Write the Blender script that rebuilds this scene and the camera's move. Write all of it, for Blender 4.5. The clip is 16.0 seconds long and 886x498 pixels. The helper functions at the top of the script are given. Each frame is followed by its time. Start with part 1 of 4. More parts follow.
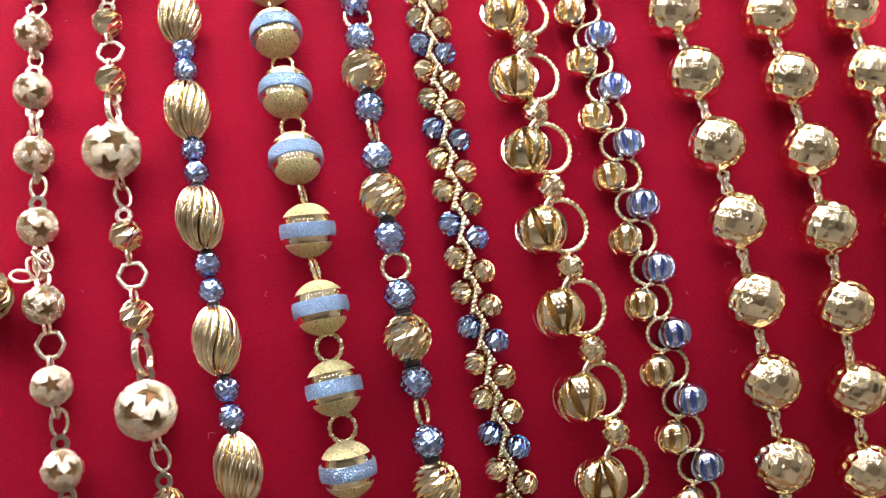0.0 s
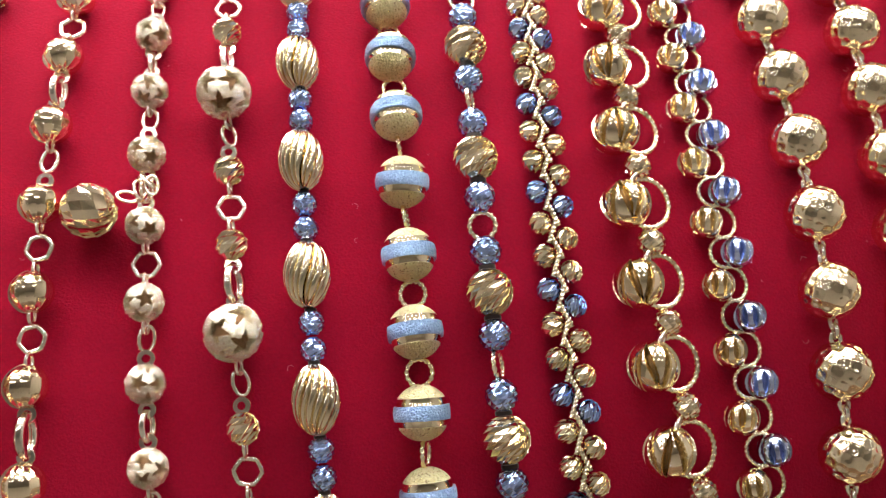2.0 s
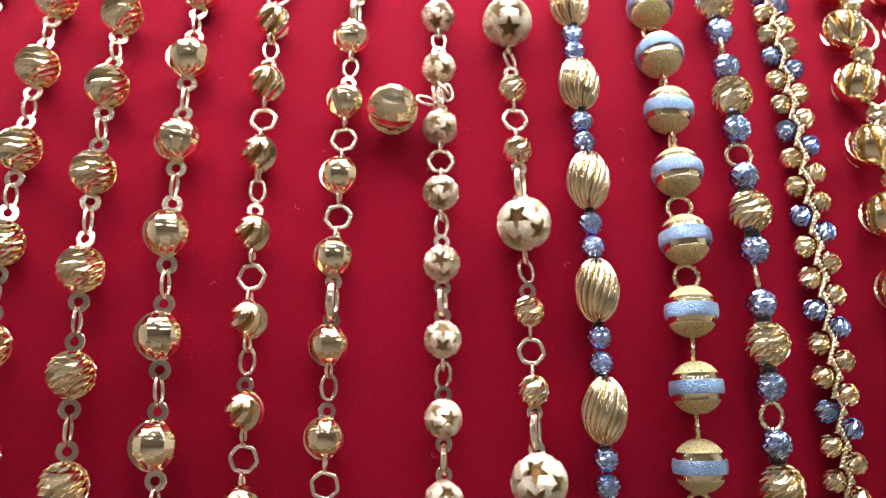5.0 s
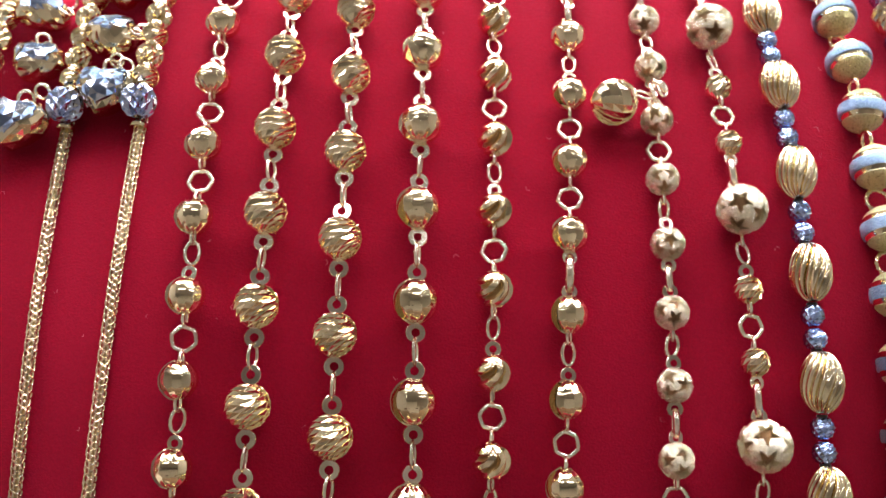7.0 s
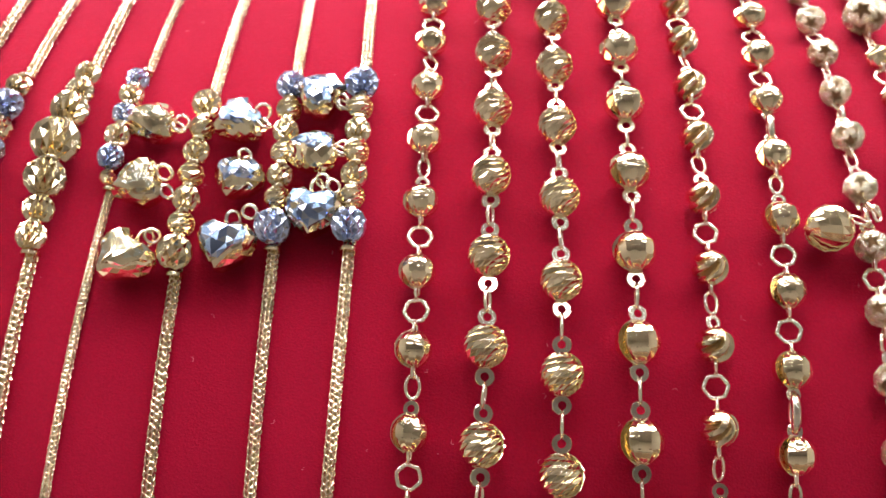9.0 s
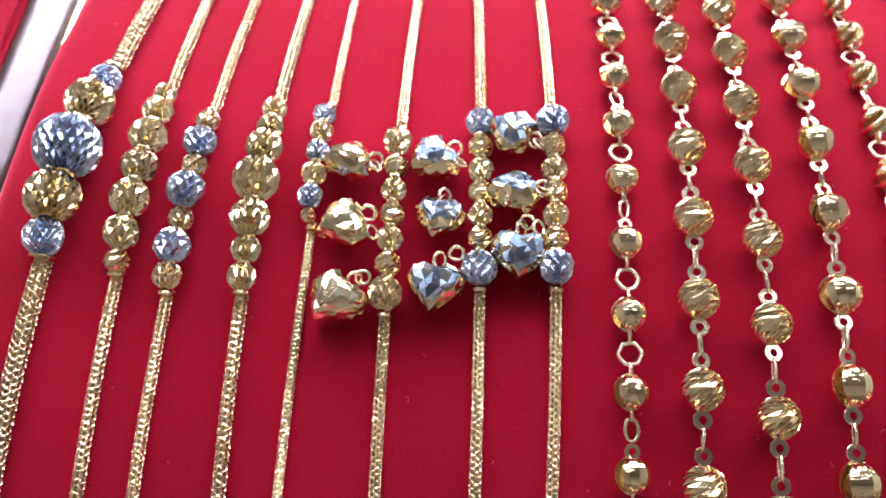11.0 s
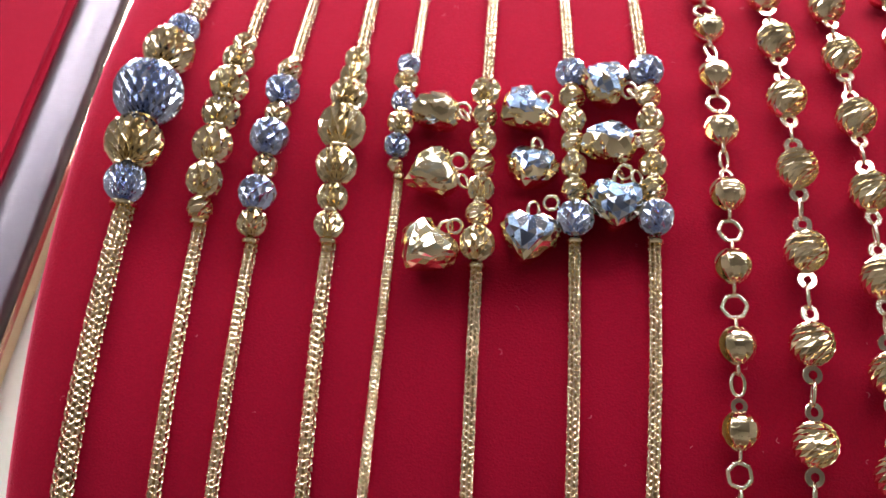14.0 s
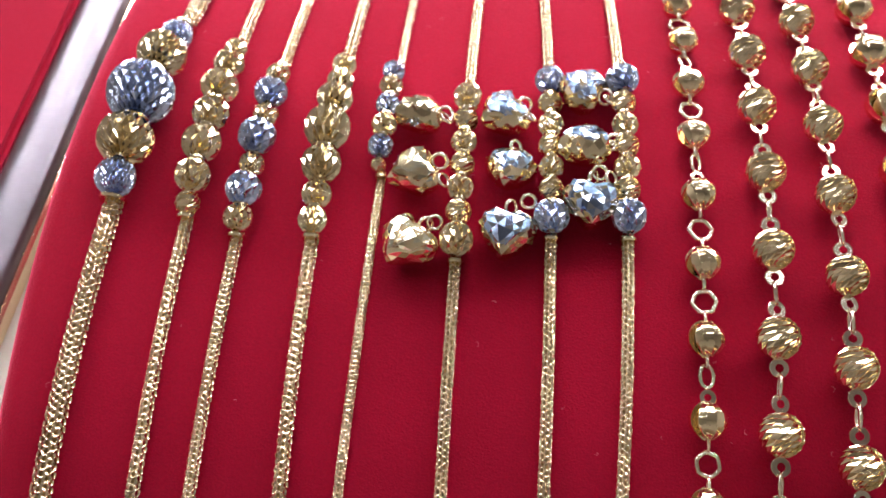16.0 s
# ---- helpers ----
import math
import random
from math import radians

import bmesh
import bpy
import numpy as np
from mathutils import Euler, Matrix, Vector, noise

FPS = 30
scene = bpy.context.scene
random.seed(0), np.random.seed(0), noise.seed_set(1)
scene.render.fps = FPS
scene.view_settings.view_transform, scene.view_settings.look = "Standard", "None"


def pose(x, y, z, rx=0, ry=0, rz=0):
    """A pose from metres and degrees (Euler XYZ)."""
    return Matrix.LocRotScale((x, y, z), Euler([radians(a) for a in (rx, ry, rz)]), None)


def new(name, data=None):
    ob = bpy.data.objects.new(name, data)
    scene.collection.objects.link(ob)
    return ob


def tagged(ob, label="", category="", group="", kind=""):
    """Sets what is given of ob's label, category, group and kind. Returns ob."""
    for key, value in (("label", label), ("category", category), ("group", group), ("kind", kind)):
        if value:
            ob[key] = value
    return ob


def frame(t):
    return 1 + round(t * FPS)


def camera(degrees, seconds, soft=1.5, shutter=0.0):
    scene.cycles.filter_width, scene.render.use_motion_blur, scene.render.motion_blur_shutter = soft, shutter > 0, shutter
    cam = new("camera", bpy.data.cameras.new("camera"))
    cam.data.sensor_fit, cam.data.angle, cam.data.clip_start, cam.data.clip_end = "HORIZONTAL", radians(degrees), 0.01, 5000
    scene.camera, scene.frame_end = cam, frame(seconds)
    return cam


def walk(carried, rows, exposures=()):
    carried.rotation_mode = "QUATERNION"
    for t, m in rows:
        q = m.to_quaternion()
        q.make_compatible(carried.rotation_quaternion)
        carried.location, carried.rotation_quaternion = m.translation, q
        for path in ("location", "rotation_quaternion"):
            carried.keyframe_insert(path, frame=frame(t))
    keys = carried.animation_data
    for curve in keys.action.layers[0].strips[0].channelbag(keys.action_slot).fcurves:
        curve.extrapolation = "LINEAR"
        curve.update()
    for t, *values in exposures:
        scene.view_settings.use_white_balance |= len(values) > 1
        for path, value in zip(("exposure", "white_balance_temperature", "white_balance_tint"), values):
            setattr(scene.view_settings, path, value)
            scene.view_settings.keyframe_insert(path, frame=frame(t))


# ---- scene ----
cam = camera(51.03, 16.0, soft=1.1)
# seconds, eye, degrees of yaw, pitch and roll
PATH = [
    (0.0, 0.00414, -0.00377, 0.29890, 1.891, -38.326, -11.686),
    (0.5, -0.00039, -0.00515, 0.29799, 2.079, -37.674, -10.161),
    (1.0, -0.00295, -0.00861, 0.29693, 2.178, -36.176, -8.866),
    (1.5, -0.00790, -0.01545, 0.29237, 1.782, -33.821, -7.495),
    (2.0, -0.00938, -0.01912, 0.28550, 1.966, -32.150, -6.522),
    (2.5, -0.00989, -0.02265, 0.28234, 2.173, -31.079, -5.753),
    (3.0, -0.01325, -0.02736, 0.27813, 1.943, -29.893, -4.913),
    (3.5, -0.01865, -0.03102, 0.27282, 1.572, -28.894, -4.144),
    (4.0, -0.02842, -0.03312, 0.27369, 1.883, -28.495, -3.567),
    (4.5, -0.04257, -0.03860, 0.27177, 0.850, -27.426, -2.482),
    (4.7, -0.04800, -0.04094, 0.27025, 1.637, -27.040, -2.547),
    (5.2, -0.05675, -0.04539, 0.26860, 1.610, -26.349, -2.050),
    (5.7, -0.06433, -0.04849, 0.26743, 1.600, -25.907, -1.551),
    (6.2, -0.07237, -0.05122, 0.26671, 1.560, -25.548, -1.078),
    (6.8, -0.08464, -0.05524, 0.26620, 1.416, -25.017, -0.611),
    (7.0, -0.09256, -0.05882, 0.26695, 1.366, -24.660, -0.552),
    (7.5, -0.10798, -0.06220, 0.27147, 1.216, -24.787, -0.471),
    (8.0, -0.11537, -0.05797, 0.27942, 2.185, -24.583, -0.509),
    (8.2, -0.11637, -0.05659, 0.28029, 2.218, -24.086, -0.574),
    (8.7, -0.12190, -0.05103, 0.28548, 2.752, -24.634, -0.583),
    (9.2, -0.12751, -0.04688, 0.28827, 3.050, -25.421, -0.607),
    (9.7, -0.13403, -0.04411, 0.29053, 3.169, -26.288, -0.623),
    (10.3, -0.14403, -0.04217, 0.29569, 3.140, -27.249, -0.605),
    (10.5, -0.14732, -0.04332, 0.29358, 3.435, -26.586, -0.718),
    (11.0, -0.16094, -0.04713, 0.30082, 3.361, -27.020, -0.766),
    (11.5, -0.17457, -0.04232, 0.30215, 3.631, -26.755, -0.903),
    (12.0, -0.17172, -0.03727, 0.30342, 4.040, -26.148, -1.092),
    (12.5, -0.17118, -0.03994, 0.29939, 4.169, -25.141, -1.005),
    (13.0, -0.17221, -0.04372, 0.29561, 4.243, -25.102, -0.831),
    (13.5, -0.17235, -0.04432, 0.29159, 4.587, -25.938, -0.745),
    (14.0, -0.17473, -0.04787, 0.28967, 4.397, -26.628, -0.506),
    (14.5, -0.17695, -0.05290, 0.28410, 4.343, -26.229, -0.236),
    (15.0, -0.17656, -0.05653, 0.28303, 4.319, -25.607, 0.038),
    (15.5, -0.17688, -0.05636, 0.28394, 3.687, -24.651, 0.386),
    (16.0, -0.17177, -0.05533, 0.28468, 3.934, -24.173, 0.480),
]


def aimed(x, y, z, yaw, pitch, roll):
    return pose(x, y, z, 0, 0, yaw) @ pose(0, 0, 0, 90 + pitch) @ pose(0, 0, 0, 0, 0, roll)


EXPOSURES = [(0.0, 0.0), (4.5, 0.05), (7.0, 0.05), (8.0, 0.1), (10.5, 0.05), (11.0, -0.08), (12.5, -0.34), (14.5, -0.38), (16.0, -0.2)]
walk(cam, [(t, aimed(*p)) for t, *p in PATH], EXPOSURES)
cam.data.dof.use_dof = True
cam.data.dof.focus_distance = 0.132
cam.data.dof.aperture_fstop = 36.0

# strengths and places of the shop's ceiling lights
PANEL, SPOT = 29.0, 310.0
LAMPS_LARGE = [(-0.1, 1.2), (-1.3, 1.1), (1.1, 1.1)]
LAMPS_SMALL = [(x, y) for y in (0.5, 0.85, 1.55) for x in (-1.5, -0.8, -0.1, 0.6, 1.3)]
PAD_LEFT = -0.1588
RAIL_X, RAIL_SLOPE, RAIL_N, RAIL_K = -0.1758, 0.026, -0.024, -0.25
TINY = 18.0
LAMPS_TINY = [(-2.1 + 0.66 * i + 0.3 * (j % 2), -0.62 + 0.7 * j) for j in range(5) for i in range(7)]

# ---- world and light ----
world = bpy.data.worlds.new("world")
scene.world = world
world.use_nodes = True
world.node_tree.nodes["Background"].inputs[0].default_value = (0.55, 0.58, 0.62, 1)
world.node_tree.nodes["Background"].inputs[1].default_value = 0.05

MM = 0.001
rng = random.Random(7)


# ---- materials ----
def material(name, base, rough, metal=0.0, grain=0.0, grain_scale=4000.0, tone=0.12, tone_scale=300.0, coat=0.0, rough_var=0.0, per_object=0.0):
    m = bpy.data.materials.new(name)
    m.use_nodes = True
    nt = m.node_tree
    b = nt.nodes["Principled BSDF"]
    b.inputs["Metallic"].default_value = metal
    b.inputs["Roughness"].default_value = rough
    b.inputs["Coat Weight"].default_value = coat
    geo = nt.nodes.new("ShaderNodeTexCoord")
    n1 = nt.nodes.new("ShaderNodeTexNoise")
    n1.inputs["Scale"].default_value = tone_scale
    n1.inputs["Detail"].default_value = 4
    nt.links.new(geo.outputs["Object"], n1.inputs["Vector"])
    mix = nt.nodes.new("ShaderNodeMix")
    mix.data_type = "RGBA"
    mix.inputs[6].default_value = (*[c * (1 - tone) for c in base], 1)
    mix.inputs[7].default_value = (*[min(1, c * (1 + tone)) for c in base], 1)
    nt.links.new(n1.outputs["Fac"], mix.inputs[0])
    out = mix.outputs[2]
    if per_object:
        info = nt.nodes.new("ShaderNodeObjectInfo")
        hsv = nt.nodes.new("ShaderNodeHueSaturation")
        mr = nt.nodes.new("ShaderNodeMapRange")
        mr.inputs[3].default_value, mr.inputs[4].default_value = 1 - per_object, 1 + per_object
        nt.links.new(info.outputs["Random"], mr.inputs[0])
        nt.links.new(mr.outputs[0], hsv.inputs["Value"])
        nt.links.new(out, hsv.inputs["Color"])
        out = hsv.outputs[0]
    nt.links.new(out, b.inputs["Base Color"])
    if rough_var:
        mr = nt.nodes.new("ShaderNodeMapRange")
        mr.inputs[3].default_value, mr.inputs[4].default_value = max(0.02, rough - rough_var), rough + rough_var
        nt.links.new(n1.outputs["Fac"], mr.inputs[0])
        nt.links.new(mr.outputs[0], b.inputs["Roughness"])
    if grain:
        n2 = nt.nodes.new("ShaderNodeTexNoise")
        n2.inputs["Scale"].default_value = grain_scale
        n2.inputs["Detail"].default_value = 3
        nt.links.new(geo.outputs["Object"], n2.inputs["Vector"])
        bump = nt.nodes.new("ShaderNodeBump")
        bump.inputs["Strength"].default_value = grain
        bump.inputs["Distance"].default_value = 0.0006
        nt.links.new(n2.outputs["Fac"], bump.inputs["Height"])
        nt.links.new(bump.outputs[0], b.inputs["Normal"])
    return m


GOLD = material("polished_gold", (0.93, 0.8, 0.54), 0.1, 1.0, tone=0.08, tone_scale=9, rough_var=0.05, per_object=0.05)
GOLD_WARM = material("warm_gold", (0.78, 0.63, 0.43), 0.15, 1.0, tone=0.1, tone_scale=9, rough_var=0.05, per_object=0.06)
GOLD_PALE = material("pale_gold", (0.96, 0.85, 0.7), 0.16, 1.0, tone=0.08, tone_scale=600, rough_var=0.06, per_object=0.05)
GOLD_SAND = material("sandblasted_gold", (0.82, 0.68, 0.38), 0.3, 1.0, grain=1.0, grain_scale=12, tone=0.45, tone_scale=14, rough_var=0.1)
GOLD_FROST = material("frosted_rose_gold", (1.0, 0.87, 0.66), 0.26, 1.0, grain=0.45, grain_scale=18, tone=0.25, tone_scale=16)
BLUE = material("blue_plated_metal", (0.44, 0.58, 1.0), 0.1, 1.0, tone=0.2, tone_scale=4, rough_var=0.05, per_object=0.1)
BLUE_SAND = material("blue_glitter", (0.33, 0.48, 0.95), 0.28, 1.0, grain=1.0, grain_scale=14, tone=0.6, tone_scale=16)
# floor of star holes and crescent gap; the recess shade is in the colour
ROSE_SHADED = material("shaded_rose_gold", (0.36, 0.2, 0.1), 0.4, 1.0, tone=0.2, tone_scale=12)
BLUE_STUD = material("sky_blue_plated_metal", (0.4, 0.55, 1.0), 0.16, 1.0, tone=0.2, tone_scale=4, rough_var=0.05, per_object=0.1)
BLUE_PALE = material("pale_blue_plated_metal", (0.58, 0.67, 1.0), 0.16, 1.0, tone=0.2, tone_scale=4, rough_var=0.05, per_object=0.1)
# rough cut bottoms and chain core, coloured darker for the shade down there
GOLD_SHADED = material("shaded_unpolished_gold", (0.42, 0.27, 0.11), 0.45, 1.0, tone=0.2, tone_scale=12)
# slot bottoms of the blue beads, their shade mixed into the blue
BLUE_SHADED = material("shaded_unpolished_blue", (0.2, 0.25, 0.5), 0.4, 1.0, tone=0.2, tone_scale=12)
SILVER = material("pale_blue_silver", (0.74, 0.8, 0.95), 0.1, 1.0, tone=0.1, tone_scale=4)
# greenish white reflection on gold heart facets, given as a metal colour
GREEN_REFLECTION = material("gold_facet_reflection", (0.82, 0.84, 0.68), 0.1, 1.0, tone=0.1, tone_scale=4)
DARK = material("oxidised_metal", (0.05, 0.04, 0.035), 0.4, 0.6)
STEEL = material("brushed_aluminium", (0.14, 0.125, 0.145), 0.34, 1.0, grain=0.15, grain_scale=500, tone=0.12, tone_scale=60)
LACQUER = material("cream_lacquer", (0.62, 0.6, 0.52), 0.5, 0.0, tone=0.06, tone_scale=40)
COUNTER = material("dark_stained_wood", (0.1, 0.06, 0.035), 0.4, tone=0.3, tone_scale=30)
PLASTER = material("cream_wall_paint", (0.45, 0.42, 0.38), 0.8, tone=0.06, tone_scale=3)
CEILING = material("grey_ceiling_paint", (0.4, 0.38, 0.36), 0.9, tone=0.03, tone_scale=4)
TILE = material("beige_floor_tile", (0.14, 0.12, 0.1), 0.35, tone=0.15, tone_scale=5)
FIXTURE = material("white_enamel", (0.8, 0.8, 0.8), 0.4)
LINT = material("pale_lint", (0.6, 0.25, 0.27), 0.9)


def velvet_material():
    m = bpy.data.materials.new("red_velvet")
    m.use_nodes = True
    nt = m.node_tree
    b = nt.nodes["Principled BSDF"]
    co = nt.nodes.new("ShaderNodeTexCoord")
    big = nt.nodes.new("ShaderNodeTexNoise")
    big.inputs["Scale"].default_value, big.inputs["Detail"].default_value = 28, 5
    fine = nt.nodes.new("ShaderNodeTexNoise")
    fine.inputs["Scale"].default_value, fine.inputs["Detail"].default_value = 2600, 3
    for n in (big, fine):
        nt.links.new(co.outputs["Object"], n.inputs["Vector"])
    a = nt.nodes.new("ShaderNodeMix")
    a.data_type = "RGBA"
    a.inputs[6].default_value, a.inputs[7].default_value = (0.29, 0.0025, 0.019, 1), (0.38, 0.0045, 0.028, 1)
    nt.links.new(big.outputs["Fac"], a.inputs[0])
    f = nt.nodes.new("ShaderNodeMix")
    f.data_type, f.blend_type = "RGBA", "MULTIPLY"
    f.inputs[0].default_value = 0.35
    nt.links.new(a.outputs[2], f.inputs[6])
    nt.links.new(fine.outputs["Fac"], f.inputs[7])
    nt.links.new(f.outputs[2], b.inputs["Base Color"])
    b.inputs["Roughness"].default_value = 0.95
    b.inputs["Specular IOR Level"].default_value = 0.1
    b.inputs["Sheen Weight"].default_value = 1.0
    b.inputs["Sheen Roughness"].default_value = 0.38
    b.inputs["Sheen Tint"].default_value = (1.0, 0.14, 0.26, 1)
    bump = nt.nodes.new("ShaderNodeBump")
    bump.inputs["Strength"].default_value, bump.inputs["Distance"].default_value = 0.6, 0.0002
    nt.links.new(fine.outputs["Fac"], bump.inputs["Height"])
    nt.links.new(bump.outputs[0], b.inputs["Normal"])
    return m


VELVET = velvet_material()


def glow(name, colour, strength):
    m = bpy.data.materials.new(name)
    m.use_nodes = True
    nt = m.node_tree
    nt.nodes.remove(nt.nodes["Principled BSDF"])
    e = nt.nodes.new("ShaderNodeEmission")
    e.inputs[0].default_value, e.inputs[1].default_value = (*colour, 1), strength
    nt.links.new(e.outputs[0], nt.nodes["Material Output"].inputs[0])
    return m


TUBE_GLOW = glow("led_panel_glow", (0.98, 0.96, 1.0), PANEL)
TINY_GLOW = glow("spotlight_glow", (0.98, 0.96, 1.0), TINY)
SPOT_GLOW = glow("downlight_glow", (0.98, 0.95, 0.98), SPOT)


# ---- mesh helpers ----
def mesh_of(name, verts, faces, mats, smooth=False, slots=None, sharp=None):
    me = bpy.data.meshes.new(name)
    me.from_pydata([tuple(map(float, v)) for v in verts], [], [tuple(map(int, q)) for q in faces])
    for m in (mats if isinstance(mats, (list, tuple)) else [mats]):
        me.materials.append(m)
    me.polygons.foreach_set("use_smooth", [smooth] * len(me.polygons))
    if slots is not None:
        me.polygons.foreach_set("material_index", slots)
    if sharp:
        me.set_sharp_from_angle(angle=radians(sharp))
    me.update()
    return me


def mesh_from(name, bm, mats, smooth=False, sharp=None):
    me = bpy.data.meshes.new(name)
    bmesh.ops.recalc_face_normals(bm, faces=bm.faces)
    bm.to_mesh(me)
    bm.free()
    for m in (mats if isinstance(mats, (list, tuple)) else [mats]):
        me.materials.append(m)
    if smooth:
        me.polygons.foreach_set("use_smooth", [True] * len(me.polygons))
        if sharp:
            me.set_sharp_from_angle(angle=radians(sharp))
    return me


def part(name, me, parent, m, label=""):
    """One mesh object under a thing or a part, at the world pose m."""
    ob = new(name, me)
    ob.parent = parent
    base = parent.matrix_basis if parent.parent is None else parent.parent.matrix_basis @ parent.matrix_basis
    ob.matrix_basis = base.inverted() @ m
    if label:
        ob["label"] = label
    return ob


def box_mesh(name, sx, sy, sz, mat, bevel=0.0):
    bm = bmesh.new()
    bmesh.ops.create_cube(bm, size=1)
    bmesh.ops.scale(bm, vec=(sx, sy, sz), verts=bm.verts)
    if bevel:
        bmesh.ops.bevel(bm, geom=bm.edges[:], offset=bevel, segments=3, affect="EDGES")
    return mesh_from(name, bm, mat)


# ---- the curved velvet pad: x across, l along the slope (up), h above the cloth ----
ORIGIN = Vector((-0.1, 0.09, 0.21))
C45 = math.sqrt(0.5)
OUT = Vector((0, -C45, C45))
_S = np.linspace(-0.3, 0.3, 6001)
_G = -0.0208 - 2 * 2.640 * _S
_L = np.cumsum(np.sqrt(1 + _G * _G)) * (_S[1] - _S[0])
_L -= np.interp(0, _S, _L)


def ease(a):
    a = min(1.0, max(0.0, a))
    return a * a * (3 - 2 * a)


def cloth(x, l):
    s = float(np.interp(l, _L, _S))
    a, b = ease((x + 0.075) / 0.035), ease((0.09 - x) / 0.03)
    n = -0.0042 - 0.0208 * s - 2.640 * s * s - 0.0745 * x - 0.2675 * x * x + 0.133 * x * s
    n += -0.001 * (1 - a) + 0.0025 * a * b + 0.0006 * (1 - b)
    return ORIGIN + Vector((x, C45 * (s - n), C45 * (s + n)))


def normal_at(x, l):
    e = 1e-4
    a = cloth(x + e, l) - cloth(x - e, l)
    b = cloth(x, l + e) - cloth(x, l - e)
    return a.cross(b).normalized()


def at(x, l, h):
    return cloth(x, l) + normal_at(x, l) * h


def seat(x, l, h, slope=0.0):
    """Axes at a place on the pad: local x across, y up along the strand (slope dx/dl), z out of the cloth."""
    e = 1e-4
    z = normal_at(x, l)
    y = cloth(x + slope * e, l + e) - cloth(x - slope * e, l - e)
    y = (y - z * y.dot(z)).normalized()
    xx = y.cross(z)
    m = Matrix((xx, y, z)).transposed().to_4x4()
    m.translation = cloth(x, l) + OUT * h
    return m


def turn(rx=0, ry=0, rz=0, size=1.0):
    return pose(0, 0, 0, rx, ry, rz) @ Matrix.Diagonal((size, size, size, 1))


# ---- bead shapes, radius 1, hole along local y ----
def direction(lat, lon):
    return np.array([math.cos(lat) * math.sin(lon), math.sin(lat), math.cos(lat) * math.cos(lon)])


def fibonacci(n, seed=0.0):
    out = []
    for k in range(n):
        y = 1 - 2 * (k + 0.5) / n
        r = math.sqrt(1 - y * y)
        a = math.pi * (3 - math.sqrt(5)) * k + seed
        out.append((r * math.sin(a), y, r * math.cos(a)))
    return out


def hammered_ball(name, mat, cuts=110, width=0.225, depth=0.038, seed=0.0):
    """A ball beaten all over with shallow round dimples that meet in bright ridges."""
    centres = np.array(fibonacci(cuts, seed))
    r = random.Random(seed)
    widths = np.array([width * r.uniform(0.88, 1.1) for _ in range(cuts)])
    bm = bmesh.new()
    bmesh.ops.create_icosphere(bm, subdivisions=5, radius=1)
    for vert in bm.verts:
        d = np.array(vert.co.normalized())
        away = np.arccos(np.clip(centres @ d, -1, 1)) / widths
        vert.co = Vector(d * (1 - depth * float(np.max(np.maximum(0, 1 - away ** 2) ** 1.25))))
    return mesh_from(name, bm, mat, smooth=True)


def close_poles(v, q, first, last, cols):
    """Caps both ends of a turned grid whose first and last rows of vertices start at first and last."""
    q.append(tuple(first + j for j in range(cols))[::-1])
    q.append(tuple(last + j for j in range(cols)))


def shingle_ball(name, mat, rows=7, cols=13, skew=0.55, step=0.09, lat_max=72):
    """A ball of slanted diamond-cut facets that overlap like scales."""
    v, q = [], []
    la = [radians(-lat_max + 2 * lat_max * i / rows) for i in range(rows + 1)]
    w = 2 * cols

    def ring(i, e):
        for j in range(cols):
            for f in (0, 1):
                lon = 2 * math.pi * (j + f + skew * (i + e)) / cols
                dip = {(0, 0): 0.0, (0, 1): 0.55, (1, 0): 0.25, (1, 1): 1.0}[e, f] * step
                v.append(direction(la[i + e], lon) * (1 - dip))
    v += [direction(radians(-82), 2 * math.pi * (j // 2 + j % 2) / cols) * 0.98 for j in range(w)]
    for i in range(rows):
        ring(i, 0)
        ring(i, 1)
    v += [direction(radians(82), 2 * math.pi * (j // 2 + j % 2 + skew * rows) / cols) * 0.96 for j in range(w)]
    for i in range(2 * rows + 1):
        for j in range(w):
            f = (j + 1) % w
            a, b, c, d = i * w + j, i * w + f, (i + 1) * w + f, (i + 1) * w + j
            q += [(a, b, c), (a, c, d)]
    close_poles(v, q, 0, (2 * rows + 1) * w, w)
    return mesh_of(name, v, q, mat)


def stud_ball(name, mat, rows=7, cols=12, rise=0.1, lat_max=74, inset=0.97):
    """A ball covered with small four-sided pyramids."""
    v, q = [], []
    la = [radians(-lat_max + 2 * lat_max * i / rows) for i in range(rows + 1)]
    for i in range(rows + 1):
        v += [direction(la[i], 2 * math.pi * (j + 0.5 * i) / cols) * inset for j in range(cols)]
    for i in range(rows):
        for j in range(cols):
            f = (j + 1) % cols
            a, b, c, d = i * cols + j, i * cols + f, (i + 1) * cols + f, (i + 1) * cols + j
            mid = (v[a] + v[b] + v[c] + v[d]) / 4
            v.append(mid / np.linalg.norm(mid) * (inset + rise))
            k = len(v) - 1
            q += [(a, b, k), (b, c, k), (c, d, k), (d, a, k)]
    close_poles(v, q, 0, rows * cols, cols)
    return mesh_of(name, v, q, mat)


